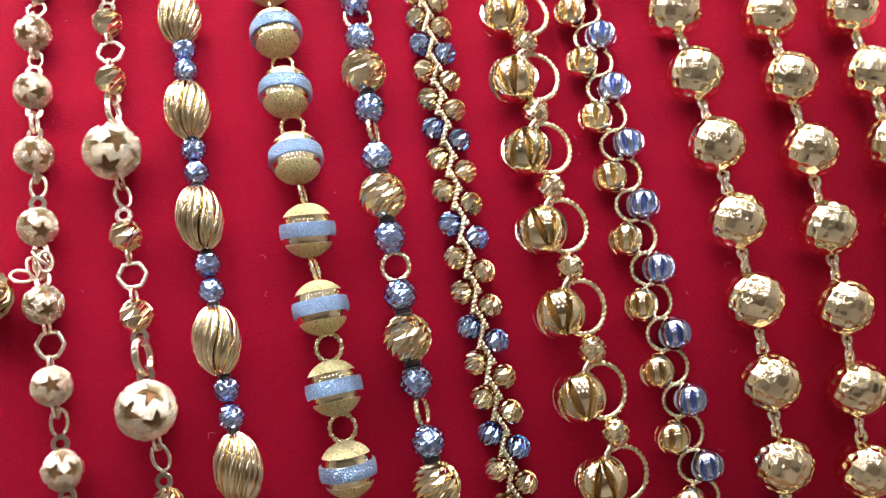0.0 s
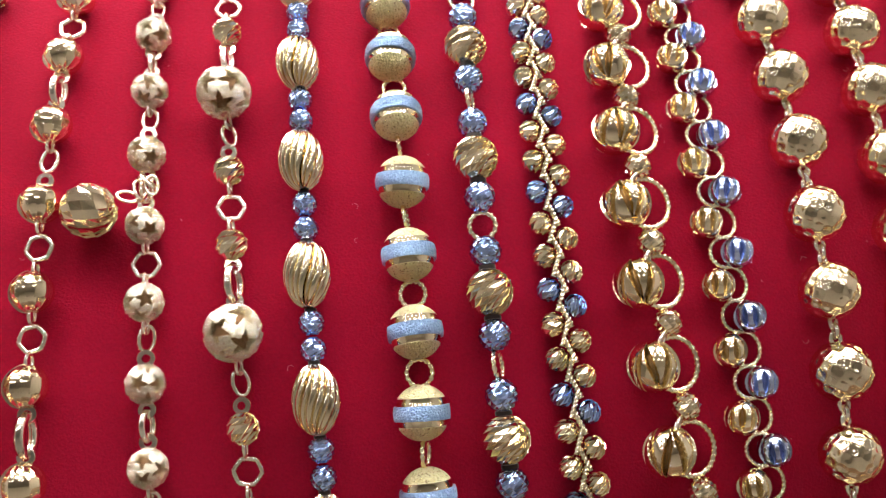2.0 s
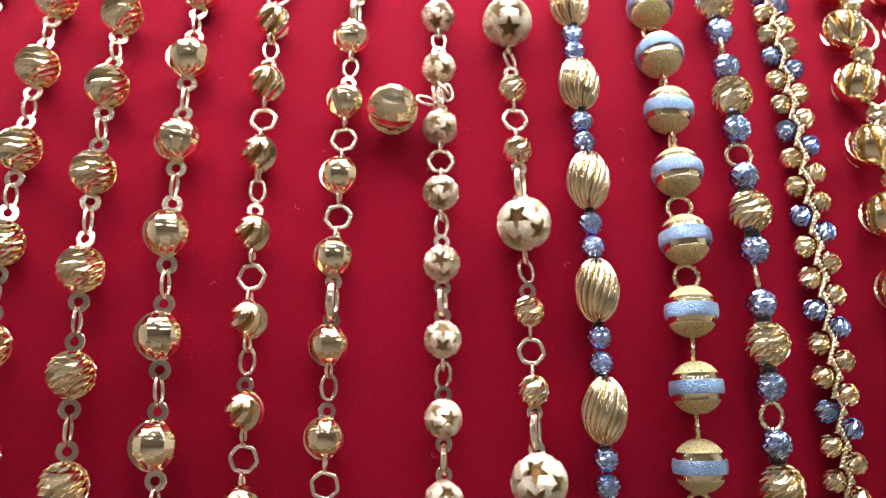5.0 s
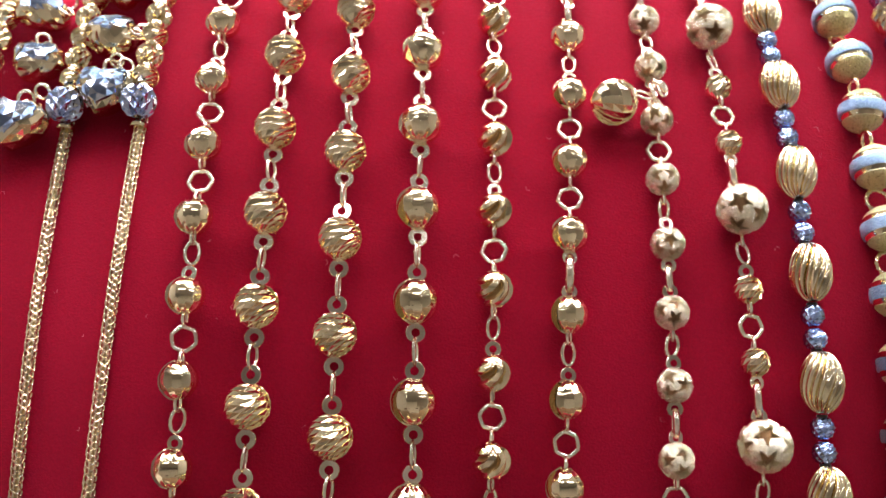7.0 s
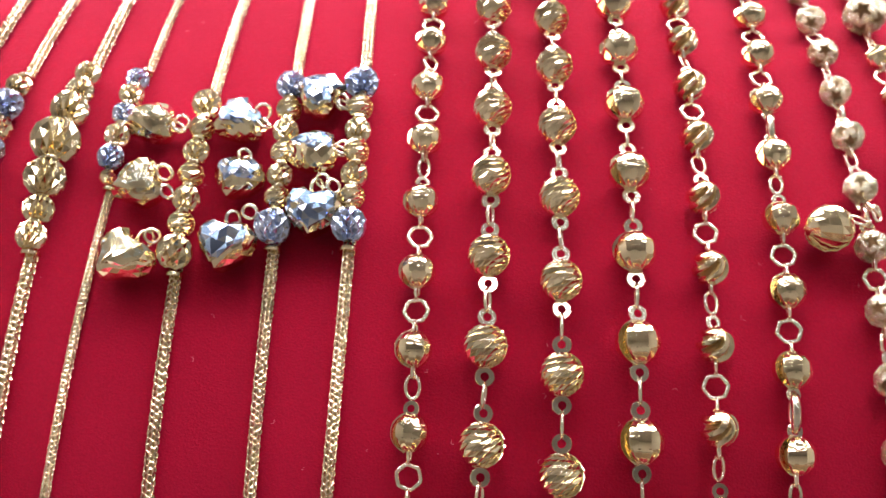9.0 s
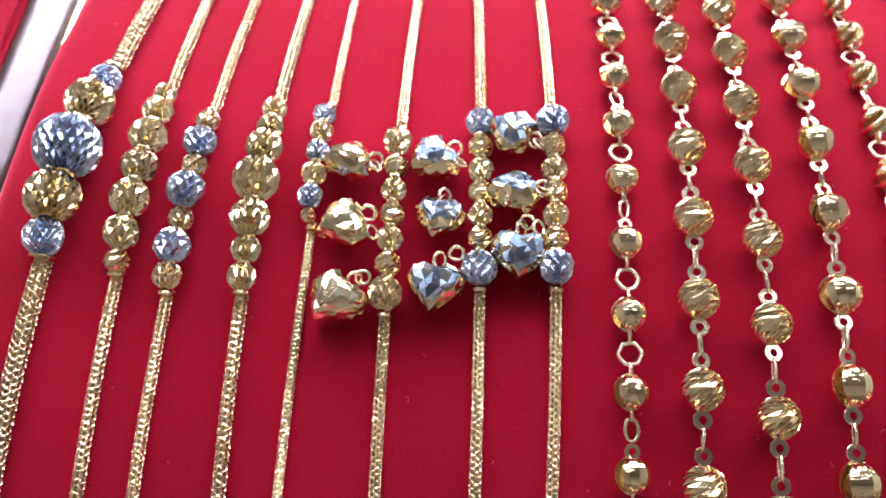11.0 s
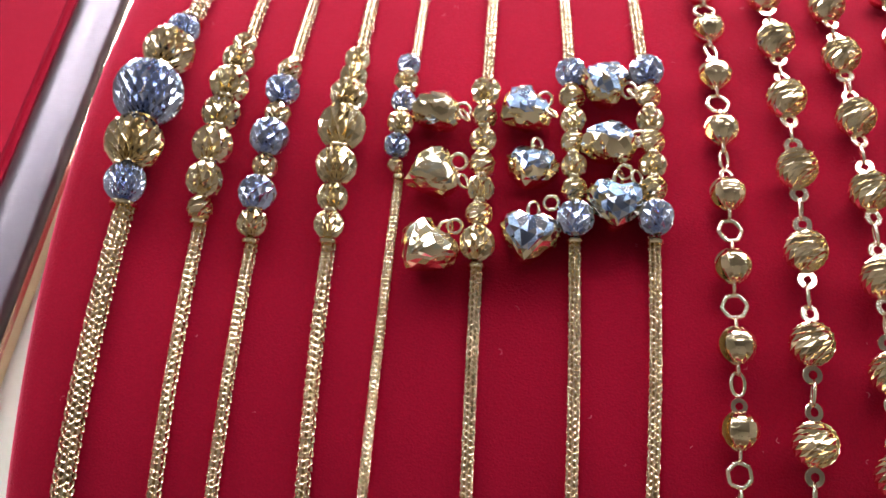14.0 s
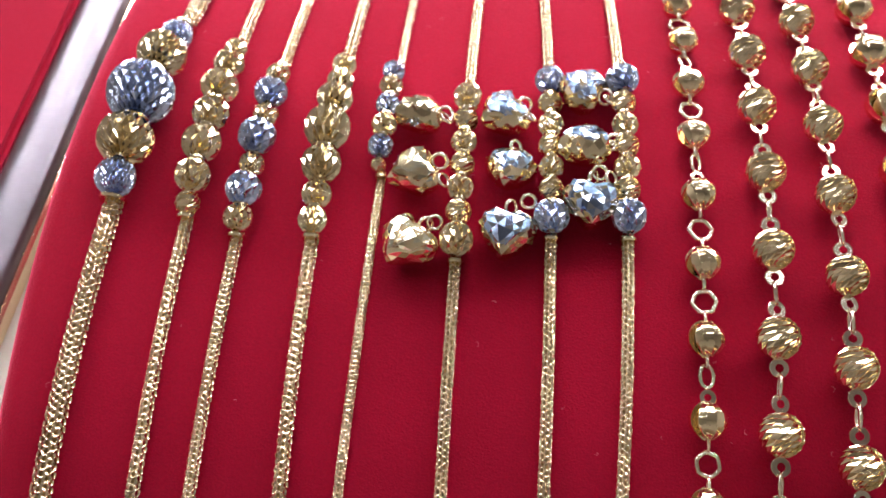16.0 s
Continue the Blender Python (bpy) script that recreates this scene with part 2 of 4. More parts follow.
def diamond_ball(name, mats, rows=6, cols=12, dip=0.16, lat_max=76, jitter=0.0, seed=1):
    """A ball cut into a lattice of sunk upright diamonds with bright ridges."""
    r = random.Random(seed)
    la = [radians(-lat_max + 2 * lat_max * i / rows) for i in range(rows + 1)]
    v, q, sl = [], [], []
    for i in range(rows + 1):
        v += [direction(la[i], 2 * math.pi * (j + 0.5 * (i % 2) + jitter * r.uniform(-2, 2)) / cols) * (1 + jitter * r.uniform(-1, 1)) for j in range(cols)]
    for i in range(-1, rows):
        for j in range(cols):
            low_v, top_v = i * cols + j, (i + 2) * cols + j
            east, west = (i + 1) * cols + (j if i % 2 == 0 else (j + 1) % cols), (i + 1) * cols + ((j - 1) % cols if i % 2 == 0 else j)
            ring = ([low_v] if i >= 0 else []) + [east] + ([top_v] if i + 2 <= rows else []) + [west]
            mid = sum(v[k] for k in ring) / len(ring)
            v.append(mid / np.linalg.norm(mid) * (1 - dip + jitter * r.uniform(-2, 2)))
            k = len(v) - 1
            for n in range(len(ring)):
                q.append((ring[n], ring[(n + 1) % len(ring)], k))
    close_poles(v, q, 0, rows * cols, cols)
    return mesh_of(name, v, q, mats)


def shell(name, mats, inside, rows=36, cols=72, thick=0.12, wave=None, sharp=35, smooth=True, jitter=0.0):
    """A ball with sunk openings where inside(lat, lon) is true; their floors take the second, shade-dark material."""
    v, q, sl = [], [], []
    r = random.Random(5)
    la = [radians(-80 + 160 * i / rows) for i in range(rows + 1)]
    for ring in (1.0, 1.0 - thick):
        for i in range(rows + 1):
            for j in range(cols):
                lon = 2 * math.pi * j / cols
                v.append(direction(la[i], lon) * (ring * (wave(la[i], lon) if wave else 1.0) + jitter * r.uniform(-1, 1)))
    off = (rows + 1) * cols
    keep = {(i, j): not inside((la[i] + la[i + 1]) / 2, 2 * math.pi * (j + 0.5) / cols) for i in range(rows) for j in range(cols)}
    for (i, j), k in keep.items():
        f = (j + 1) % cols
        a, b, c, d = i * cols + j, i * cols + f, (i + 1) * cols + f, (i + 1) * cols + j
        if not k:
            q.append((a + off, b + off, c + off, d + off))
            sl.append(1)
            continue
        q.append((a, b, c, d))
        sl.append(0)
        for (ni, nj), (e0, e1) in (((i - 1, j), (a, b)), ((i, f), (b, c)), ((i + 1, j), (c, d)), ((i, (j - 1) % cols), (d, a))):
            if not keep.get((ni, nj), True):
                q.append((e1, e0, e0 + off, e1 + off))
                sl.append(0)
    close_poles(v, q, 0, rows * cols, cols)
    sl += [0, 0]
    used = sorted({i for f in q for i in f})
    at_new = {o: n for n, o in enumerate(used)}
    return mesh_of(name, [v[i] for i in used], [tuple(at_new[i] for i in f) for f in q], mats, smooth=smooth, sharp=sharp if smooth else None, slots=sl)


def wrap(a):
    return (a + math.pi) % (2 * math.pi) - math.pi


def slots(count, half_len, half_width, tilt, offset=0.0):
    """How deep, from 0 to 1, lens-shaped cuts round a ball go; offset moves every other one up or down."""
    def depth(lat, lon):
        best = 0.0
        for k in range(count):
            c = (offset if k % 2 else -offset)
            t = tilt if not isinstance(tilt, tuple) else tilt[k % 2]
            u = (lat - c) / half_len
            if abs(u) < 1:
                w = abs(wrap(lon - 2 * math.pi * k / count - t * (lat - c))) * math.cos(lat)
                best = max(best, 1 - w / (half_width * (1 - u * u) + 1e-6))
        return best
    return depth


def groove_ball(name, mats, depth, deep=0.3, rows=36, cols=96):
    """A ball with cut grooves between its ribs; the bottoms of the cuts take the second material, darkened as by shade.
    """
    v, q, sl = [], [], []
    la = [radians(-80 + 160 * i / rows) for i in range(rows + 1)]
    for i in range(rows + 1):
        for j in range(cols):
            lon = 2 * math.pi * j / cols
            d = depth(la[i], lon)
            v.append(direction(la[i], lon) * (1 - deep * (min(1, 1.6 * d) ** 0.75 if d > 0 else 0)))
    for i in range(rows):
        for j in range(cols):
            f = (j + 1) % cols
            q.append((i * cols + j, i * cols + f, (i + 1) * cols + f, (i + 1) * cols + j))
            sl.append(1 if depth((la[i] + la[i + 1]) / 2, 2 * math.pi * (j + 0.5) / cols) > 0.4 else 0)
    close_poles(v, q, 0, rows * cols, cols)
    return mesh_of(name, v, q, mats, smooth=True, sharp=38, slots=sl + [0, 0])


def star_holes(size):
    dirs = [np.array(d) for d in ((0, 1, 1.618), (0, -1, 1.618), (0, 1, -1.618), (0, -1, -1.618), (1, 1.618, 0), (-1, 1.618, 0), (1, -1.618, 0), (-1, -1.618, 0),
                                  (1.618, 0, 1), (-1.618, 0, 1), (1.618, 0, -1), (-1.618, 0, -1))]
    frames = []
    for d in dirs:
        d = d / np.linalg.norm(d)
        a = np.cross(d, (0.3, 0.5, 0.8))
        a /= np.linalg.norm(a)
        frames.append((d, a, np.cross(d, a)))

    def inside(lat, lon):
        p = direction(lat, lon)
        for d, a, b in frames:
            c = p @ d
            if c > 0.8:
                r, ang = math.acos(min(1, c)), math.atan2(p @ b, p @ a)
                t = abs(wrap(5 * ang)) / math.pi
                if r < size * (0.42 + 0.58 * (1 - t) ** 1.6):
                    return True
        return False
    return inside


def fluted(name, mat, flutes=15, depth=0.085, twist=0.9, aspect=1.45, rows=26, per=8):
    v, q = [], []
    cols = flutes * per
    la = [radians(-78 + 156 * i / rows) for i in range(rows + 1)]
    for i in range(rows + 1):
        for j in range(cols):
            lon = 2 * math.pi * j / cols
            fade = math.cos(la[i]) ** 0.5
            k = int(flutes * lon / (2 * math.pi) + 1e-6) % flutes
            r = 1 - depth * fade * (0.75 + 0.5 * math.sin(k * 2.7)) * (1 - abs(math.sin(flutes * lon / 2)) ** 0.8)
            d = direction(la[i], lon + twist * math.sin(la[i])) * r
            d[1] *= aspect
            v.append(d)
    for i in range(rows):
        for j in range(cols):
            f = (j + 1) % cols
            q.append((i * cols + j, i * cols + f, (i + 1) * cols + f, (i + 1) * cols + j))
    q.append(tuple(range(cols))[::-1])
    q.append(tuple(rows * cols + j for j in range(cols)))
    return mesh_of(name, v, q, mat, smooth=True, sharp=40)


def lathe(name, mat, profile, segs, axis="y", smooth=False, sharp=30, slot=None):
    """Turns (radius, height) pairs about local y or x."""
    v, q, sl = [], [], []
    for r, h in profile:
        for j in range(segs):
            a = 2 * math.pi * j / segs
            p = (r * math.sin(a), h, r * math.cos(a))
            v.append(p if axis == "y" else (h, -p[0], p[2]))
    for i in range(len(profile) - 1):
        for j in range(segs):
            f = (j + 1) % segs
            q.append((i * segs + j, i * segs + f, (i + 1) * segs + f, (i + 1) * segs + j))
            sl.append(slot[i] if slot else 0)
    q.append(tuple(range(segs))[::-1])
    q.append(tuple((len(profile) - 1) * segs + j for j in range(segs)))
    sl += [0, 0]
    return mesh_of(name, v, q, mat, smooth=smooth, sharp=sharp if smooth else None, slots=sl)


def crescent_ball(name, mats, sides=13):
    """A polished ball of long gores, one of them left out so that a thin rim stands off at the side."""
    def wave(lat, lon):
        g = 2 * math.pi / sides
        s = ((lon + 0.12 * math.floor((lat + 0.4) / 0.8)) % g) / g
        gore = 1 + (math.cos(g / 2) / math.cos((s - 0.5) * g) - 1) * 0.85
        belt = math.cos(0.4) / math.cos(((lat + 0.4) % 0.8) - 0.4)
        rim = 1.07 if -2.0 < wrap(lon) < -1.3 else 1.0
        return gore * (0.9 + 0.1 * belt) * rim

    def inside(lat, lon):
        a = wrap(lon)
        return -1.42 < a < -0.98 and abs(lat) < 1.2 - 0.3 * abs(a + 1.2) / 0.22
    return shell(name, mats, inside, 60, 160, 0.42, wave, 12)


def tube(points, radius, segs=6, closed=False, rope=0.0, lay=0.0, flat=1.0):
    """Vertices and faces of a wire along points; rope: depth of its twist, lay: turns per point; flat squeezes it."""
    n = len(points)
    pts = [np.array(p, float) for p in points]
    v, q = [], []
    ref = np.array((0.0, 0.0, 1.0))
    for i in range(n):
        t = pts[(i + 1) % n] - pts[i - 1] if closed else pts[min(i + 1, n - 1)] - pts[max(i - 1, 0)]
        t = t / (np.linalg.norm(t) + 1e-12)
        a = np.cross(ref, t)
        if np.linalg.norm(a) < 1e-3:
            a = np.cross((1.0, 0.0, 0.0), t)
        a /= np.linalg.norm(a)
        b = np.cross(t, a)
        for j in range(segs):
            ang = 2 * math.pi * j / segs
            r = radius * (1 + rope * math.cos(2 * (ang - 2 * math.pi * lay * i)))
            v.append(pts[i] + a * r * math.cos(ang) + b * r * math.sin(ang) * flat)
    for i in range(n if closed else n - 1):
        k = (i + 1) % n
        for j in range(segs):
            f = (j + 1) % segs
            q.append((i * segs + j, i * segs + f, k * segs + f, k * segs + j))
    if not closed:
        q.append(tuple(range(segs))[::-1])
        q.append(tuple((n - 1) * segs + j for j in range(segs)))
    return v, q


def wire_ring(name, mat, rx, ry, wire, n=20, segs=6, rope=0.0, turns=0, corners=0, flat=1.0, smooth=True):
    pts = []
    for k in range(n):
        a = 2 * math.pi * k / n
        c = 1.0
        if corners:
            c = math.cos(math.pi / corners) / math.cos((a % (2 * math.pi / corners)) - math.pi / corners)
            c = 0.35 + 0.65 * c
        pts.append((rx * c * math.cos(a), ry * c * math.sin(a), 0))
    v, q = tube(pts, wire, segs, True, rope, turns / n, flat)
    return mesh_of(name, v, q, mat, smooth=smooth)


def eyelet_mesh(name, mat, outer, inner, thick):
    """A flat stamped eye with a round hole."""
    segs = 18
    v, q = [], []
    prof = [(inner, -thick), (outer * 0.94, -thick), (outer, -thick * 0.5), (outer, thick * 0.5), (outer * 0.94, thick), (inner, thick)]
    for r, z in prof:
        v += [(r * math.cos(2 * math.pi * j / segs), r * math.sin(2 * math.pi * j / segs), z) for j in range(segs)]
    for i in range(len(prof)):
        for j in range(segs):
            f, k = (j + 1) % segs, (i + 1) % len(prof)
            q.append((i * segs + j, i * segs + f, k * segs + f, k * segs + j))
    return mesh_of(name, v, q, mat, smooth=True, sharp=30)


def heart_meshes(name, body_mat, face_mats, seed):
    """A puffed heart, point towards -y, 2 wide: a body of small cut facets and a raised cut face."""
    r = random.Random(seed)
    angle, reach = [], []
    for k in range(120):
        t = 2 * math.pi * k / 120
        hx, hy = math.sin(t) ** 3 * 0.97, (13 * math.cos(t) - 5 * math.cos(2 * t) - 2 * math.cos(3 * t) - math.cos(4 * t) + 2.5) / 15.5
        hx, hy = 0.72 * hx + 0.28 * math.sin(t), 0.72 * hy + 0.28 * 0.95 * math.cos(t) - 0.08
        angle.append(math.atan2(hx, hy))
        reach.append(math.hypot(hx, hy))
    order = np.argsort(angle)
    angle, reach = np.array(angle)[order], np.array(reach)[order]

    def puffed(d, grow):
        fi = math.atan2(d.x, d.y)
        q = float(np.interp(fi, angle, reach, period=2 * math.pi))
        flat = math.hypot(d.x, d.y)
        e = flat ** 0.8 * q * grow / max(flat, 1e-6)
        return (d.x * e, d.y * e + 0.08, 0.68 * d.z * grow)

    def cut(levels, grow, front):
        bm = bmesh.new()
        bmesh.ops.create_icosphere(bm, subdivisions=levels, radius=1)
        bmesh.ops.rotate(bm, verts=bm.verts, matrix=Matrix.Rotation(r.uniform(0, 6), 3, "Z") @ Matrix.Rotation(r.uniform(0, 6), 3, "X"))
        for vert in bm.verts:
            vert.co = (vert.co + Vector([r.uniform(-0.05, 0.05) for _ in range(3)])).normalized()
        if front:
            bmesh.ops.delete(bm, geom=[f for f in bm.faces if f.calc_center_median().z < 0.42], context="FACES")
            for vert in bm.verts:
                if vert.is_boundary:
                    vert.co = vert.co.normalized() * 0.93
        bm.verts.index_update()
        v = [puffed(vert.co, grow * vert.co.length * r.uniform(0.945, 1.04)) for vert in bm.verts]
        q = [tuple(vert.index for vert in f.verts) for f in bm.faces]
        bm.free()
        return v, q
    v, q = cut(3, 1.0, False)
    body = mesh_of(name, v, q, body_mat)
    v, q = cut(3, 1.045, True)
    face = mesh_of(name + "_face", v, q, face_mats, slots=[r.randrange(len(face_mats)) for _ in q])
    return body, face


# ---- the shop around the display ----
def structure(name, me, m, label, category):
    ob = new(name, me)
    ob.matrix_basis = m
    return tagged(ob, label, category, kind="structure")


FLOOR_Z, TOP_Z, COUNTER_Z = -0.8, 2.0, 0.095
structure("floor", box_mesh("floor", 5.2, 5.2, 0.1, TILE), pose(-0.1, 0, FLOOR_Z - 0.05), "beige glazed floor tiles of the shop", "floor")
structure("ceiling", box_mesh("ceiling", 5.2, 5.2, 0.1, CEILING), pose(-0.1, 0, TOP_Z + 0.05), "grey painted shop ceiling", "ceiling")
for wall_name, wx, wy, sx, sy in (("wall_north", -0.1, 2.55, 5.2, 0.1), ("wall_south", -0.1, -2.55, 5.2, 0.1), ("wall_east", 2.45, 0, 0.1, 5.0), ("wall_west", -2.65, 0, 0.1, 5.0)):
    structure(wall_name, box_mesh(wall_name, sx, sy, TOP_Z - FLOOR_Z, PLASTER), pose(wx, wy, (TOP_Z + FLOOR_Z) / 2), "cream painted plain shop wall", "wall")

counter = new("display_counter", box_mesh("display_counter", 1.6, 0.75, COUNTER_Z - FLOOR_Z, COUNTER, 0.008))
counter.matrix_basis = pose(-0.1, 0.25, (COUNTER_Z + FLOOR_Z) / 2)
tagged(counter, "dark stained wooden display counter under the red pads", "counter")


def ceiling_light(x, y, sx, sy, glow_mat):
    lamp = new("ceiling_light")
    lamp.matrix_basis = pose(x, y, TOP_Z)
    frame_bm = bmesh.new()
    for px, py, w, d in ((0, sy / 2 + 0.01, sx + 0.04, 0.02), (0, -sy / 2 - 0.01, sx + 0.04, 0.02), (sx / 2 + 0.01, 0, 0.02, sy), (-sx / 2 - 0.01, 0, 0.02, sy)):
        bmesh.ops.create_cube(frame_bm, size=1, matrix=Matrix.Translation((px, py, -0.015)) @ Matrix.Diagonal((w, d, 0.03, 1)))
    part("frame", mesh_from("lamp_frame", frame_bm, FIXTURE), lamp, pose(x, y, TOP_Z))
    part("diffuser", box_mesh("lamp_diffuser", sx, sy, 0.012, glow_mat), lamp, pose(x, y, TOP_Z - 0.01), "glowing white diffuser")
    tagged(lamp, "white square ceiling light, switched on", "ceiling light", "shop ceiling lights")


for lx, ly in LAMPS_LARGE:
    ceiling_light(lx, ly, 0.9, 0.28, TUBE_GLOW)
for lx, ly in LAMPS_SMALL:
    ceiling_light(lx, ly, 0.11, 0.11, SPOT_GLOW)
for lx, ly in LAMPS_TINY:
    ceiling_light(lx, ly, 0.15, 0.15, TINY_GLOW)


# ---- the velvet pad and what lies beside it ----
def pad_mesh(name, x0, x1, l0, l1, drop, nx, nl, thickness, mat):
    """A slab that follows the curved slope, with rounded edges, drop below the main cloth."""
    v, q = [], []
    rim = [(0.0, -thickness), (0.0, -0.004), (0.0006, -0.002), (0.002, -0.0006), (0.004, 0.0)]

    def spread(a, b, n):
        inner = [a + 0.004 + (b - a - 0.008) * k / n for k in range(n + 1)]
        return [(a + o, h) for o, h in rim[:-1]] + [(c, 0.0) for c in inner] + [(b - o, h) for o, h in reversed(rim[:-1])]
    xs, ls = spread(x0, x1, nx), spread(l0, l1, nl)
    for l, hl in ls:
        for x, hx in xs:
            h = min(hl, hx)
            wob = 0.00025 * noise.noise((x * 40, l * 40, 3.0)) if h == 0 else 0
            v.append(at(x, l, h + wob - drop))
    w = len(xs)
    for i in range(len(ls) - 1):
        for j in range(w - 1):
            q.append((i * w + j, i * w + j + 1, (i + 1) * w + j + 1, (i + 1) * w + j))
    rim_loop = [j for j in range(w)] + [i * w + w - 1 for i in range(1, len(ls))] + [(len(ls) - 1) * w + j for j in range(w - 2, -1, -1)] + [i * w for i in range(len(ls) - 2, 0, -1)]
    q.append(tuple(rim_loop[::-1]))
    return mesh_of(name, v, q, mat, smooth=True, sharp=60)


pad = new("velvet_display_pad", pad_mesh("velvet_display_pad", PAD_LEFT, 0.27, -0.13, 0.19, 0.0, 80, 70, 0.021, VELVET))
tagged(pad, "curved display pad covered in deep red velvet", "display pad")
# the metal rail between the two pads: a rounded aluminium bar with a thin brass strip, straight, a little askew to the strands
def low(x, s, h):
    """A place on the flat slope under the pads: across, up the slope, above it."""
    n = RAIL_N + RAIL_K * s + h
    return ORIGIN + Vector((x, C45 * (s - n), C45 * (s + n)))


def sweep(name, profile, mat, s0=-0.12, s1=0.16, n=24):
    """Draws a profile of (across, height) along the rail's line."""
    v, q = [], []
    w = len(profile)
    for i in range(n + 1):
        s = s0 + (s1 - s0) * i / n
        v += [low(RAIL_X + RAIL_SLOPE * s + x, s, h) for x, h in profile]
    for i in range(n):
        for j in range(w):
            f = (j + 1) % w
            q.append((i * w + j, i * w + f, (i + 1) * w + f, (i + 1) * w + j))
    q += [tuple(range(w))[::-1], tuple(n * w + j for j in range(w))]
    return mesh_of(name, v, q, mat, smooth=True, sharp=35)


rail = new("metal_rail")
rail.matrix_basis = Matrix.Translation(low(RAIL_X, -0.12, 0))
bar = [(-0.013, -0.004), (-0.013, -0.001)] + [(-0.0065 - 0.0063 * math.cos(a), -0.001 + 0.0035 * math.sin(a)) for a in np.linspace(0.15, math.pi - 0.15, 12)] + [(0.0, -0.001), (0.0, -0.004)]
part("bar", sweep("rail_bar", bar[::-1], STEEL), rail, Matrix.Identity(4))
part("strip", sweep("rail_strip", [(0.0001, -0.004), (0.0001, -0.0006), (0.0009, 0.0), (0.0018, -0.0006), (0.0018, -0.004)][::-1], GOLD_WARM), rail, Matrix.Identity(4), "thin brass edging strip")
tagged(rail, "brushed aluminium rail with a thin brass edging strip", "rail")


def slab(name, x0, x1, top, thick, mat, follow=0.0):
    """A flat bevelled slab on the slope; its near side may follow the rail's line."""
    bm = bmesh.new()
    vs = []
    for h in (top - thick, top):
        for s, sx in ((-0.12, 0), (-0.12, 1), (0.16, 1), (0.16, 0)):
            vs.append(bm.verts.new(low((x1 if sx else x0) + follow * RAIL_SLOPE * s, s, h)))
    for f in ((3, 2, 1, 0), (4, 5, 6, 7), (0, 1, 5, 4), (1, 2, 6, 5), (2, 3, 7, 6), (3, 0, 4, 7)):
        bm.faces.new([vs[i] for i in f])
    bmesh.ops.bevel(bm, geom=bm.edges[:], offset=0.0015, segments=3, affect="EDGES")
    return mesh_from(name, bm, mat)


tray = new("display_tray", slab("display_tray", -0.45, -0.06, -0.0045, 0.006, LACQUER))
tagged(tray, "cream lacquered sloping tray under the velvet pads", "display tray")
side_pad = new("velvet_display_pad", slab("velvet_display_pad", RAIL_X - 0.25, RAIL_X - 0.0135, 0.001, 0.005, VELVET, 1.0))
tagged(side_pad, "dark red velvet pad beyond the metal rail", "display pad")

# ---- meshes of beads and links ----
HAMMER = [hammered_ball("hammered_bead", GOLD, 92, 0.2, 0.05, s) for s in (0.0, 1.3, 2.6)]
SHINGLE = shingle_ball("diamond_cut_bead", GOLD, 8, 15, 0.75, 0.1)
SHINGLE_FINE = shingle_ball("fine_cut_bead", GOLD, 5, 14, 0.9, 0.1)
SHINGLE_BLUE = shingle_ball("fine_cut_blue_bead", BLUE, 5, 14, 0.9, 0.1)
STUD_BLUE = stud_ball("studded_blue_bead", BLUE_STUD, 7, 12, 0.055, 76, 0.985)
STUD_GOLD = stud_ball("studded_gold_bead", GOLD, 7, 12, 0.055, 76, 0.985)
GG = [GOLD, GOLD_SHADED]
CRESCENT = crescent_ball("crescent_bead", [GOLD, ROSE_SHADED])
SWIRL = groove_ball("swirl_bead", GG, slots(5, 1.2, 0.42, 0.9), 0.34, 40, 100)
STAR_BIG = shell("star_bead", [GOLD_FROST, ROSE_SHADED], star_holes(0.54), 80, 160, 0.26, smooth=False, jitter=0.016)
STAR = shell("star_bead", [GOLD_FROST, ROSE_SHADED], star_holes(0.57), 64, 128, 0.28, smooth=False, jitter=0.018)
OVAL = fluted("fluted_oval_bead", GOLD, 18, 0.16, 0.5)
CAGE = groove_ball("cage_bead", [GOLD, GOLD_SHADED], slots(10, 1.0, 0.155, (0.28, -0.2), 0.12), 0.38, 52, 160)
CAGE_S = groove_ball("slotted_bead", [GOLD, GOLD_SHADED], slots(9, 0.75, 0.2, 0.15, 0.05), 0.4, 42, 140)
CAGE_B = groove_ball("slotted_blue_bead", [BLUE_PALE, BLUE_SHADED], slots(9, 0.75, 0.2, 0.15, 0.05), 0.4, 42, 140)
TWIST = diamond_ball("twist_cut_bead", GOLD, 7, 11, 0.2, 76, 0.03)
TWIST_B = diamond_ball("twist_cut_blue_bead", BLUE_PALE, 7, 11, 0.2, 76, 0.03, 2)
CAGE_CUT = diamond_ball("lattice_cut_bead", GOLD, 6, 14, 0.2, 76, 0.012)
LACE_BLUE = diamond_ball("lace_cut_blue_bead", BLUE_PALE, 11, 22, 0.14, 80, 0.02)
LACE_GOLD = diamond_ball("lace_cut_gold_bead", GOLD, 9, 18, 0.15, 78, 0.025)
DROP = shingle_ball("drop_ball", GOLD, 6, 17, 0.35, 0.07, 76)

